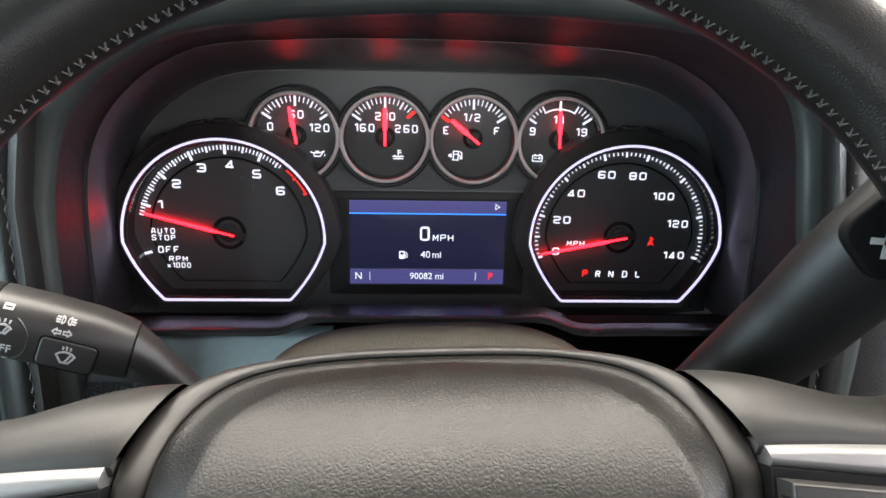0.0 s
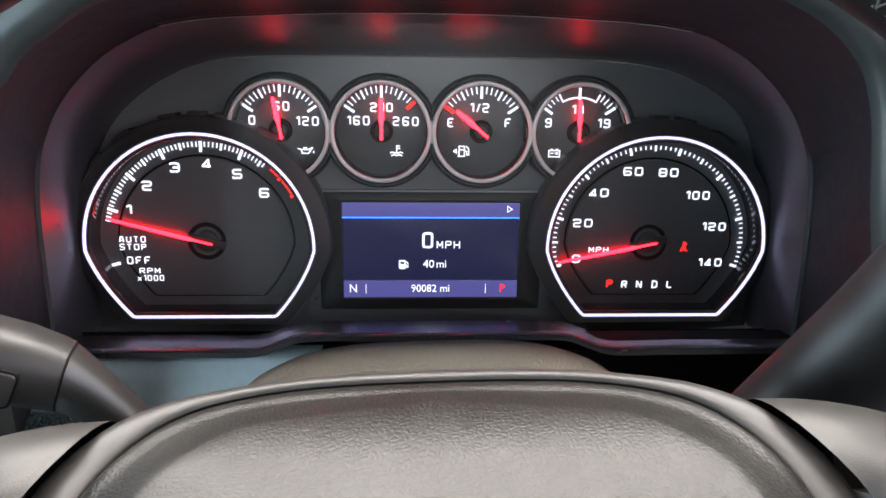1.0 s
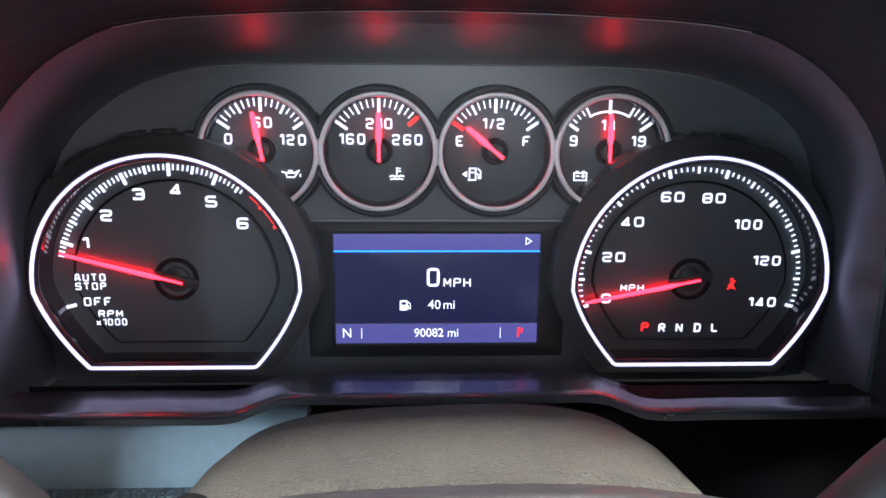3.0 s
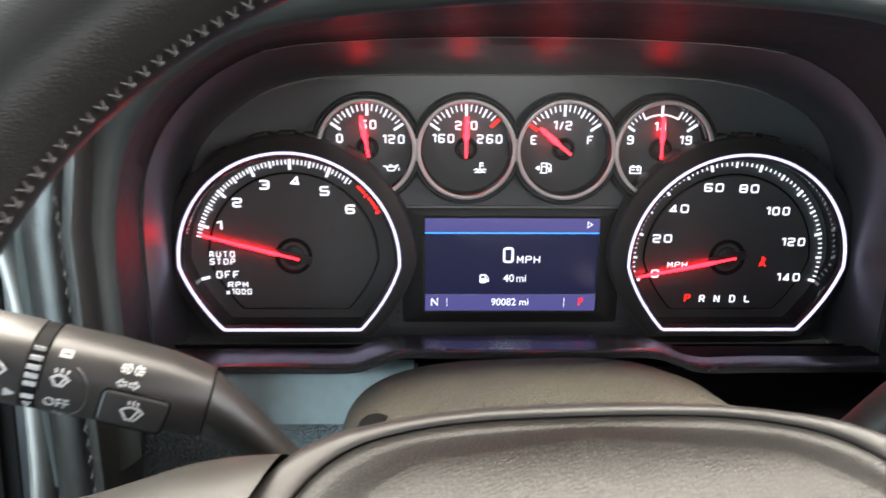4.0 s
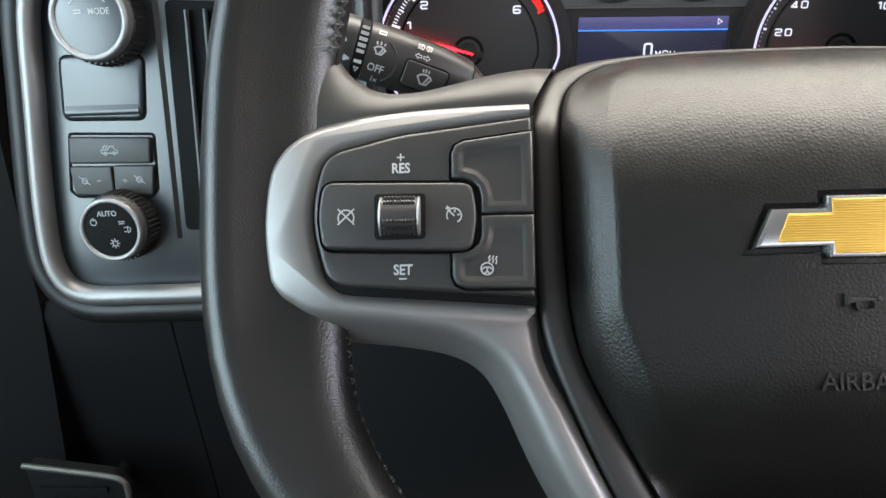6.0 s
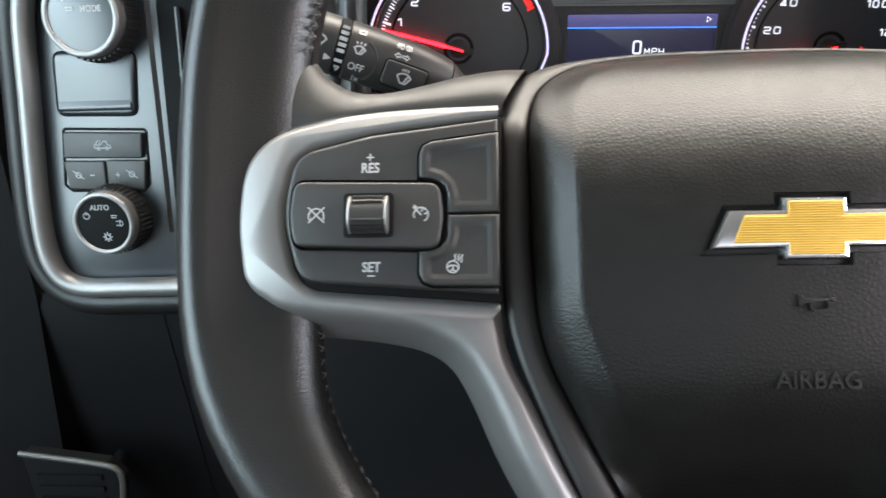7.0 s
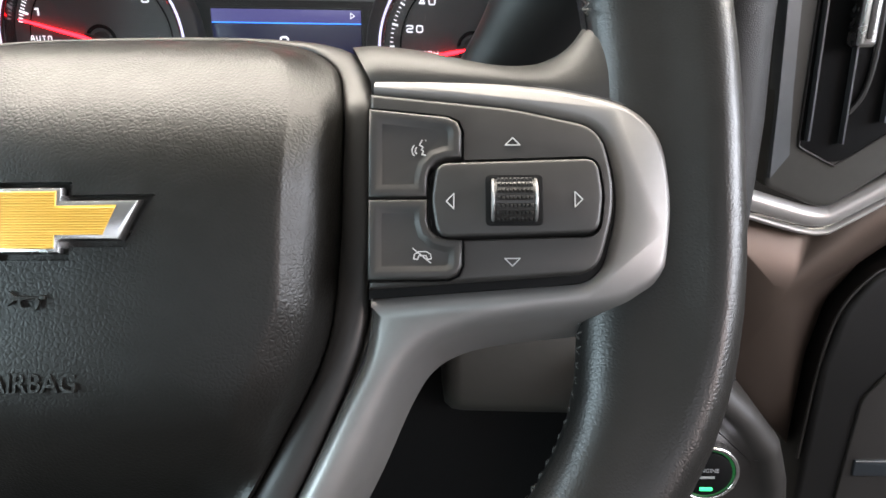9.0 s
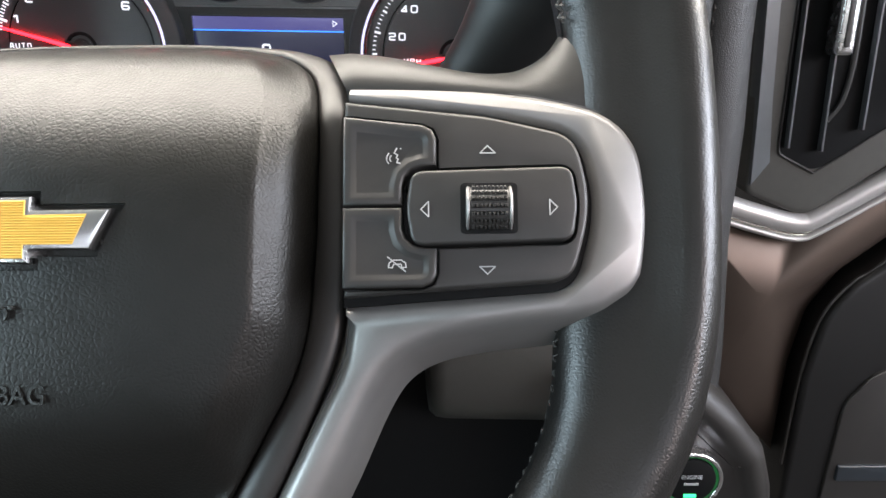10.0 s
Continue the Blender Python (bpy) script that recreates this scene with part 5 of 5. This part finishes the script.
for k in (0.97, 0.93, 0.88, 0.82, 0.75, 0.67, 0.58, 0.48, 0.38, 0.28, 0.18):
    rings.append([(x * k, -0.015 + (y + 0.015) * k, wsurf(x * k, -0.015 + (y + 0.015) * k)) for x, y in plat])
cover = part("airbag_cover", Form().loft(rings, cap0=True, cap1=True), COVER, wheel, "grained black airbag cover", 70)
emb = [(-0.0287, -0.0116), (-0.0235, -0.0005), (-0.0086, -0.0005), (-0.0086, 0.0030), (0.0088, 0.0030), (0.0088, -0.0005), (0.0298, -0.0003), (0.0246, -0.0110), (0.0088, -0.0110), (0.0088, -0.0145), (-0.0086, -0.0145), (-0.0086, -0.0113)]
carve(cover, inset(emb, -0.0017), 0.0052, 0.02)
part("badge_recess", Form().slab(inset(emb, -0.0015), 0.0040, 0.0053, 0.0002), COVER, cover)
part("badge_frame", Form().slab(emb, 0.005, 0.0100, 0.0013, 2), CHROME, cover, "chrome badge frame", 25)
inn = [(-0.0226, -0.0100), (-0.0192, -0.0020), (-0.0074, -0.0020), (-0.0074, 0.0019), (0.0076, 0.0019), (0.0076, -0.0020), (0.0237, -0.0018), (0.0203, -0.0097), (0.0076, -0.0097), (0.0076, -0.0133), (-0.0074, -0.0133), (-0.0074, -0.0099)]
part("badge_insert", Form().slab(inn, 0.0085, 0.0103, 0.0002), GOLD, cover, "gold ribbed badge insert")
f = Form()
for i in range(22):
    v = -0.0130 + i * 0.00069
    x0, x1 = (-0.0072, 0.0074) if v > -0.0022 or v < -0.0096 else (-0.0223 + (v + 0.0097) * 0.43, 0.0203 + (v + 0.0097) * 0.43)
    f.tube([(x0, v, 0.0103), (x1, v, 0.0103)], 0.00017, n=4)
part("badge_ribs", f, GOLD, cover, "", 30, kind="stuff")
lettering("AIRBAG", 0.0049, COVER, cover, 0.0008, -0.0486, wsurf(0, -0.0486) + 0.0001, 0, 0.95, 0.012, 0.0005)
hz = wsurf(0, -0.027) + 0.0002
f = Form().slab([(-0.0048, -0.0242), (-0.0030, -0.0254), (0.0034, -0.0256), (0.0034, -0.0262), (-0.0030, -0.0268), (-0.0048, -0.0280)], hz, hz + 0.0010, 0.0002)
f.slab(rect(0.0034, 0.0050, -0.0264, -0.0252, 0.0004), hz, hz + 0.0010, 0.0002)
f.strip(rounded([(-0.0020, -0.0264), (-0.0014, -0.0288), (0.0028, -0.0288), (0.0034, -0.0264)], 0.0008), 0.0007, hz, 0.0010)
part("horn_icon", f, COVER, cover, "embossed horn sign")
part("lower_spoke", Form().slab(rounded([(-0.040, -0.118), (-0.030, -0.16), (0.030, -0.16), (0.040, -0.118)], 0.006), -0.034, -0.016, 0.004), SATIN, wheel)

# ---- light switch panel ----
panel = thing("light_switch_panel", at_face(0.32) @ pose(0, 0.70, 0, -5, 0, 0) @ pose(0, -0.70, 0), "grey switch panel with two knobs inside a silver frame", "switch panel")
frame_path = spline([(-0.3495, 0.785), (-0.3565, 0.73), (-0.3625, 0.665), (-0.3605, 0.632), (-0.346, 0.6175), (-0.31, 0.6165), (-0.26, 0.618), (-0.223, 0.624), (-0.211, 0.650), (-0.207, 0.70), (-0.208, 0.755), (-0.219, 0.790), (-0.250, 0.806), (-0.300, 0.811), (-0.335, 0.806)], 6, True)
plate_poly = [(x, y) for x, y in frame_path]
part("plate", Form().slab(plate_poly, -0.02, 0.0, 0.001), FASCIA, panel, "blue-grey satin plate")
part("silver_frame", Form().tube([(x, y, 0.004) for x, y in frame_path], 0.0058, 0.007, closed=True, n=14), SILVER, panel, "satin silver frame", 70)
part("outer_frame", Form().tube([(x, y, -0.004) for x, y in inset(frame_path, -0.011)], 0.009, 0.010, closed=True, n=14), DARKSKIN, panel, "black outer frame", 70)


def knob(x, z, r, top, name, label, skin):
    k = part(name, Form().disc(x, z, r * 1.16, r * 1.08, 0.0, top - 0.006, 48, 0.002), SATIN, panel, label, 50)
    f = Form()
    for i in range(44):
        a = 2 * math.pi * i / 44
        f.tube([(x + r * 1.15 * math.cos(a), z + r * 1.15 * math.sin(a), 0.002), (x + r * 1.09 * math.cos(a), z + r * 1.09 * math.sin(a), top - 0.0075)], r * 0.045, n=5)
    part("grip_ribs", f, SATIN, k, kind="stuff")
    part("chrome_rim", Form().band(circle(x, z, r * 1.04, 56), r * 0.17, top - 0.008, top, 0.0014), SILVER, k, "silver ring", 60)
    part("knob_face", Form().slab(circle(x, z, r * 0.89, 48), top - 0.008, top - 0.0012, 0.0006), skin, k)
    return k


k1 = knob(-0.3092, 0.774, 0.0208, 0.020, "mode_knob", "drive mode knob with a silver ring", FASCIA)
lettering("MODE", 0.0032, PRINT, k1, -0.3030, 0.7775, 0.0189, 0, 0.9, 0.01)
icon("mode_arc", [arc(-0.3085, 0.774, 0.0125, 140, 100, 6), arc(-0.3085, 0.774, 0.0125, 80, 40, 6), [(-0.3165, 0.7785), (-0.3130, 0.7785), (-0.3130, 0.7770), (-0.3165, 0.7770)]], 0.0006, PRINT, k1, 0, 0, 0.0189)
k2 = knob(-0.3150, 0.6598, 0.0178, 0.020, "headlight_knob", "headlight knob with a silver ring", BLACK)
lettering("AUTO", 0.0030, DIMPRINT, k2, -0.3160, 0.6692, 0.0189, 0, 0.95, 0.02)
icon("light_icons", [arc(-0.3275, 0.6645, 0.0018, 110, 430, 10), [(-0.3275, 0.6652), (-0.3275, 0.6668)], arc(-0.3165, 0.6520, 0.0014, 0, 360, 8)] + [[(-0.3165 + 0.0019 * math.cos(radians(a)), 0.6520 + 0.0019 * math.sin(radians(a))), (-0.3165 + 0.0027 * math.cos(radians(a)), 0.6520 + 0.0027 * math.sin(radians(a)))] for a in range(0, 360, 45)] + [arc(-0.3080, 0.6600, 0.0017, -90, 90, 6), [(-0.3080, 0.6617), (-0.3080, 0.6583)], [(-0.3100, 0.6612), (-0.3088, 0.6612)], [(-0.3100, 0.6588), (-0.3088, 0.6588)], [(-0.3128, 0.6646), (-0.3095, 0.6646)], [(-0.3125, 0.6634), (-0.3098, 0.6634)]], 0.0005, DIMPRINT, k2, 0.0030, 0, 0.0189)
lid_poly = rounded([(-0.3425, 0.7215), (-0.2955, 0.7205), (-0.2915, 0.7550), (-0.3395, 0.7560)], 0.0045)
part("blank_gap", Form().band(inset(lid_poly, -0.0012), 0.0016, -0.002, 0.0004, 0.0002), BLACK, panel)
lid = part("blank_cover", Form().slab(lid_poly, -0.001, 0.0022, 0.0016), FASCIA, panel, "plain blanking cover")
part("lid_lip", Form().loft([[(x, z, w) for z, w in ((0.7305, 0.0018), (0.7285, 0.0023), (0.7262, 0.0033), (0.7248, 0.0034), (0.7234, 0.0028), (0.7228, 0.0016))] for x in (-0.3400, -0.3388, -0.2982, -0.2970)], closed=False), FASCIA, lid, "", 50)
part("side_bevel", Form().loft([[(-0.2830, 0.792, -0.001), (-0.2815, 0.792, 0.0014), (-0.2748, 0.792, -0.002)], [(-0.2845, 0.72, -0.001), (-0.2830, 0.72, 0.0014), (-0.2768, 0.72, -0.002)], [(-0.2865, 0.650, -0.001), (-0.2850, 0.650, 0.0014), (-0.2790, 0.650, -0.002)]], closed=False), SATIN, panel, "dark slanted side")
b_poly = rounded([(-0.3430, 0.6960), (-0.2945, 0.6950), (-0.2925, 0.7100), (-0.3412, 0.7115)], 0.002)
part("button_gap", Form().band(inset(rounded([(-0.3460, 0.6800), (-0.3420, 0.6765), (-0.2975, 0.6755), (-0.2935, 0.6800), (-0.2915, 0.7115), (-0.3415, 0.7130)], 0.002), -0.0010), 0.0016, -0.002, 0.0004, 0.0002), BLACK, panel)
bl = part("cargo_lamp_button", Form().slab(b_poly, -0.001, 0.0030, 0.0012), SATIN, panel, "cargo lamp button")
icon("truck_icon", [[(-3, -0.8), (-3, 0.4), (-0.6, 0.4), (0.2, 1.6), (1.6, 1.6), (2, 0.4), (3, 0.2), (3, -0.8), (-3, -0.8)], arc(-1.6, -0.9, 0.6, 0, 360, 6), arc(1.6, -0.9, 0.6, 0, 360, 6), [(-2.4, 1.0), (-1.4, 2.0)], [(-1.2, 0.9), (-0.6, 2.0)]], 0.0006, DIMPRINT, bl, -0.3175, 0.7030, 0.0031, 0.0016)
for x0, x1, sgn in ((-0.3445, -0.3190, -1), (-0.3182, -0.2935, 1)):
    b = part("dimmer_button", Form().slab(rounded([(x0 + (0.002 if sgn < 0 else 0), 0.6775), (x1 - (0.002 if sgn > 0 else 0), 0.6768), (x1 + 0.0008, 0.6940), (x0 + 0.0008, 0.6945)], 0.0015), -0.001, 0.0026, 0.0010), SATIN, panel, "dimmer button")
    xc = (x0 + x1) / 2
    icon("dimmer_icon", [arc(xc + sgn * 0.0035, 0.6860, 0.0017, 0, 360, 8), [(xc + sgn * 0.0035 - 0.003, 0.6885), (xc + sgn * 0.0035 + 0.003, 0.6838)], [(xc - sgn * 0.005 - 0.0012, 0.6858), (xc - sgn * 0.005 + 0.0012, 0.6858)]] + ([[(xc - 0.005, 0.6846), (xc - 0.005, 0.6870)]] if sgn > 0 else []), 0.0006, DIMPRINT, b, 0, 0, 0.0027)


def vent_slats(parent, xs, z0, z1, w0, w1, lean):
    for x in xs:
        f = Form().loft([[(x - 0.0006, z0, w0), (x - 0.0006 + lean, z1, w0), (x + 0.0006 + lean, z1, w0), (x + 0.0006, z0, w0)], [(x - 0.0011, z0, (w0 + w1) / 2), (x - 0.0011 + lean, z1, (w0 + w1) / 2), (x + 0.0011 + lean, z1, (w0 + w1) / 2), (x + 0.0011, z0, (w0 + w1) / 2)], [(x - 0.0005, z0, w1), (x - 0.0005 + lean, z1, w1), (x + 0.0005 + lean, z1, w1), (x + 0.0005, z0, w1)]], cap0=True, cap1=True)
        part("slat", f, VENT_SKY, parent)


lvent = thing("air_vent", at_face(0.32) @ pose(0, 0.70, 0, -5, 0, 0) @ pose(0, -0.70, 0), "black dashboard air vent with upright slats", "air vent", "dashboard vents")
# a flat slab; the shade inside the vent is its black colour
part("opening", Form().slab(rounded([(-0.2795, 0.655), (-0.222, 0.655), (-0.218, 0.780), (-0.2752, 0.784)], 0.004), -0.01, 0.0008, 0.0004), BLACK, lvent, "flat black opening, its inner shade put in as colour")
vent_slats(lvent, (-0.2665, -0.2560, -0.2430, -0.2300), 0.660, 0.778, 0.0012, 0.005, 0.004)

# lower dash below the switch panel
ldash = thing("lower_dash_panel", at_face(0.32), "black lower dash panel with a release lever", "dash panel")
sec = [(0.610, -0.02), (0.607, -0.004), (0.598, -0.001), (0.56, -0.006), (0.52, -0.012), (0.40, -0.03), (0.20, -0.06)]
part("panel", Form().loft([[(u, v, w) for v, w in sec] for u in (-0.45, -0.4, -0.303)], closed=False), BLACK, ldash, "", 60)
part("panel", Form().loft([[(u, v, w) for v, w in sec] for u in (-0.3021, -0.25, -0.10, -0.02)], closed=False), BLACK, ldash, "", 60)
part("seam_backing", Form().loft([[(u, v, w - 0.004) for v, w in sec] for u in (-0.31, -0.295)], closed=False), BLACK, ldash, "", 60)
part("side_panel", Form().loft([[(-0.379, 0.85, -0.10), (-0.379, 0.60, -0.10), (-0.40, 0.30, -0.1)], [(-0.382, 0.85, 0.0), (-0.385, 0.60, 0.0), (-0.41, 0.30, 0.0)], [(-0.46, 0.85, 0.01), (-0.46, 0.60, 0.01), (-0.46, 0.30, 0.01)]], closed=False), BLACK, ldash, "", 60)
hook = part("release_lever", Form().slab(rounded([(-0.262, 0.525), (-0.250, 0.525), (-0.250, 0.556), (-0.262, 0.556)], 0.003), -0.012, 0.004, 0.002), SATIN, ldash, "hood release lever")
part("lever_edge", Form().slab(rect(-0.2625, -0.2495, 0.5250, 0.5268, 0.0004), 0.0, 0.0048, 0.0004), RING, hook)

pedal = thing("parking_brake_pedal", at_face(0.29), "black foot pedal with a worn metal rim", "pedal")
part("rim", Form().tube(spline([(-0.4018, 0.5071, 0.0), (-0.3728, 0.5032, 0.0), (-0.3448, 0.4989, 0.0), (-0.3368, 0.4951, 0.0), (-0.3353, 0.4871, 0.0), (-0.3375, 0.4726, 0.0), (-0.3419, 0.4491, 0.0), (-0.3486, 0.4222, 0.0)], 4), 0.0019, n=10), VENTGREY, pedal, "worn metal rim", 70)
part("pad", Form().slab(rounded([(-0.4018, 0.5071), (-0.3448, 0.4989), (-0.3353, 0.4871), (-0.3486, 0.4222), (-0.3978, 0.4222)], 0.004), -0.010, -0.0012, 0.001), BLACK, pedal, "black rubber pad")
f = Form()
for i in range(4):
    f.box(-0.3938, -0.3488, 0.4869 - 0.009 * i, 0.4909 - 0.009 * i, -0.0015, 0.0008)
part("pad_ribs", f, BLACK, pedal, kind="stuff")
part("arm", Form().tube(spline([(-0.3648, 0.4322, -0.008), (-0.3648, 0.4522, -0.030), (-0.3648, 0.4822, -0.075)], 5), 0.006, 0.009, n=10), BLACK, pedal, "", 60)

# ---- passenger side of the dash ----
centre = thing("centre_stack", at_face(0.36), "centre stack with bronze-grey trim and a silver strip", "dashboard panel")
bp = rounded([(0.268, 0.642), (0.290, 0.528), (0.343, 0.470), (0.3445, 0.540), (0.351, 0.580), (0.368, 0.606), (0.48, 0.700), (0.48, 0.760), (0.333, 0.628)], [0.002, 0.004, 0, 0.01, 0.03, 0.02, 0, 0, 0.012], 6)
to_mid = lambda k: [(0.318 + (x - 0.318) * (1 - k), 0.588 + (y - 0.588) * (1 - k), -0.008 + 0.013 * (1 - (1 - k) ** 2)) for x, y in bp]
part("bronze_panel", Form().loft([ring(bp, -0.03), ring(bp, -0.009)] + [to_mid(k) for k in (0.02, 0.12, 0.25, 0.4, 0.55, 0.7, 0.85)], cap1=True), GUNMETAL, centre, "bronze-grey metallic panel", 70)
part("silver_strip", Form().tube([(x, y, 0.002) for x, y in spline([(0.276, 0.6555), (0.2925, 0.6500), (0.308, 0.6452), (0.322, 0.6413), (0.333, 0.6403), (0.342, 0.6438), (0.3775, 0.6655), (0.4300, 0.6990), (0.50, 0.75)], 6)], 0.0064, 0.006, n=16), STRIP, centre, "satin silver strip", 70)
part("strip_step", Form().tube([(x, y, 0.001) for x, y in spline([(0.276, 0.6455), (0.2925, 0.6400), (0.308, 0.6352), (0.323, 0.6312), (0.334, 0.6302), (0.344, 0.6338), (0.3800, 0.6560), (0.4330, 0.6890), (0.50, 0.74)], 6)], 0.0022, 0.004, n=12), STRIP, centre, "", 70)
part("stack_panel", Form().slab(rounded([(0.3425, 0.30), (0.60, 0.30), (0.60, 0.86), (0.50, 0.735), (0.392, 0.6215), (0.368, 0.603), (0.3535, 0.580), (0.3465, 0.540)], [0, 0, 0, 0, 0.03, 0.03, 0.03, 0.02], 6), -0.03, 0.012, 0.004), DARKSKIN, centre, "smooth black centre panel")
part("stack_edge", Form().tube([(x, y, 0.0075) for x, y in spline([(0.3435, 0.47), (0.3462, 0.540), (0.3530, 0.580), (0.3690, 0.604), (0.392, 0.623), (0.50, 0.737)], 6)], 0.0011, n=8), SATIN, centre, "", 70)
part("stack_pocket", Form().slab(rounded([(0.368, 0.40), (0.5, 0.40), (0.5, 0.545), (0.392, 0.545), (0.374, 0.520)], [0.004, 0, 0, 0.02, 0.02], 6), 0.0, 0.0145, 0.001), SATIN, centre, "shallow pocket")
part("stack_switch", Form().slab(rect(0.377, 0.45, 0.462, 0.474, 0.001), 0.0, 0.0165, 0.0008), FASCIA, centre)

rvent = thing("air_vent", at_face(0.36), "black dashboard air vent with a chrome thumb tab", "air vent", "dashboard vents")
frame_poly = rounded([(0.2950, 0.6600), (0.3330, 0.6445), (0.60, 0.835), (0.60, 0.90), (0.292, 0.90)], [0.008, 0.02, 0, 0, 0], 6)
open_poly = rounded([(0.3105, 0.6840), (0.3330, 0.6725), (0.58, 0.845), (0.58, 0.89), (0.309, 0.89)], [0.003, 0.014, 0, 0, 0], 6)
part("frame", Form().slab(frame_poly, -0.03, 0.006, 0.003), VENTGREY, rvent, "black plastic vent frame")
# no recess here: black colour stands in for the vent's inner shade
part("opening", Form().slab(open_poly, -0.02, 0.0066, 0.0004), BLACK, rvent, "flat black opening, its inner shade put in as colour")
bevel_out = [(0.2875, 0.90), (0.2918, 0.765), (0.2946, 0.710), (0.2960, 0.6655)]
bevel_in = [(0.2955, 0.90), (0.3000, 0.765), (0.3030, 0.713), (0.3062, 0.679)]
part("frame_bevel", Form().loft([[(x, y, -0.004) for x, y in bevel_out], [(x, y, 0.0072) for x, y in bevel_out], [(x + 0.0006, y, 0.0080) for x, y in bevel_out], [(x, y, 0.0073) for x, y in bevel_in], [(x + 0.0004, y, 0.0060) for x, y in bevel_in]], closed=False), VENT_SKY, rvent, "smooth slanted frame side, tinted for the sky it catches", 50)
part("frame_edge", Form().tube([(x, y, 0.0066) for x, y in [(0.3085, 0.89), (0.3095, 0.78), (0.3103, 0.69), (0.3112, 0.6838), (0.3150, 0.6815), (0.3330, 0.6722), (0.345, 0.680), (0.58, 0.845)]], 0.0008, n=6), SATIN, rvent, "", 70)
for x, z0 in ((0.3138, 0.682), (0.3332, 0.680), (0.3546, 0.692), (0.376, 0.706), (0.398, 0.718)):
    vent_slats(rvent, (x,), z0 + 0.006, 0.88, 0.007, 0.012, -0.004)
tab = part("thumb_tab", Form().slab(rect(0.3262, 0.3362, 0.7395, 0.7900, 0.003), 0.010, 0.022, 0.0025), CHROME, rvent, "chrome thumb tab")
part("tab_grip", Form().slab(rect(0.3295, 0.3329, 0.744, 0.786, 0.0015), 0.02, 0.0226, 0.0006), SATIN, tab)
part("link_rod", Form().tube(spline([(0.343, 0.79, 0.008), (0.3445, 0.74, 0.008), (0.342, 0.715, 0.008), (0.335, 0.703, 0.008)], 6), 0.0016, n=8), SATIN, rvent)

part_pod = thing("start_button_pod", at_face(0.30), "black pod holding the green-lit start button", "start button")
pod_sec = [(0.205, 0.565), (0.235, 0.578), (0.258, 0.568), (0.290, 0.536), (0.309, 0.512), (0.316, 0.488), (0.322, 0.44), (0.20, 0.44)]
pp = rounded(pod_sec, [0, 0.02, 0.03, 0.03, 0.02, 0.03, 0, 0], 6)
part("pod", Form().loft([ring(pp, -0.07), ring(pp, -0.015), ring(inset(pp, 0.002), -0.008), ring(inset(pp, 0.006), -0.003), ring(inset(pp, 0.014), -0.001), ring(inset(pp, 0.018), -0.004), ring(inset(pp, 0.022), -0.006)], cap1=True), SATIN, part_pod, "rounded black pod", 60)
btn = part("start_button", Form().disc(0.2612, 0.4985, 0.0160, 0.0150, -0.008, 0.003, 40, 0.001), BLACK, part_pod, "round start button")
part("button_ring", Form().band(circle(0.2612, 0.4985, 0.0192, 56), 0.0026, -0.01, 0.003, 0.001), CHROME, btn, "chrome ring", 60)
part("glow_ring", Form().band(circle(0.2612, 0.4985, 0.0166, 48), 0.0013, -0.008, 0.0012, 0.0002), material("dim_green", (0.02, 0.1, 0.03), 0.4, emit=(0.03, 0.35, 0.08), power=0.14), btn, "dim green glowing ring", 60)
part("lamp", Form().slab(rect(0.2575, 0.2650, 0.4873, 0.4897, 0.0006), 0.002, 0.0036, 0.0003), GREEN, btn, "bright green lamp")
lettering("ENGINE", 0.0026, DIMPRINT, btn, 0.2612, 0.5015, 0.0031, 0, 0.95, 0.01)
f = Form().ribbon([(0.2575, 0.4968), (0.2650, 0.4968)], 0.0016, 0.0031)
part("word_bar", f, DIMPRINT, btn)
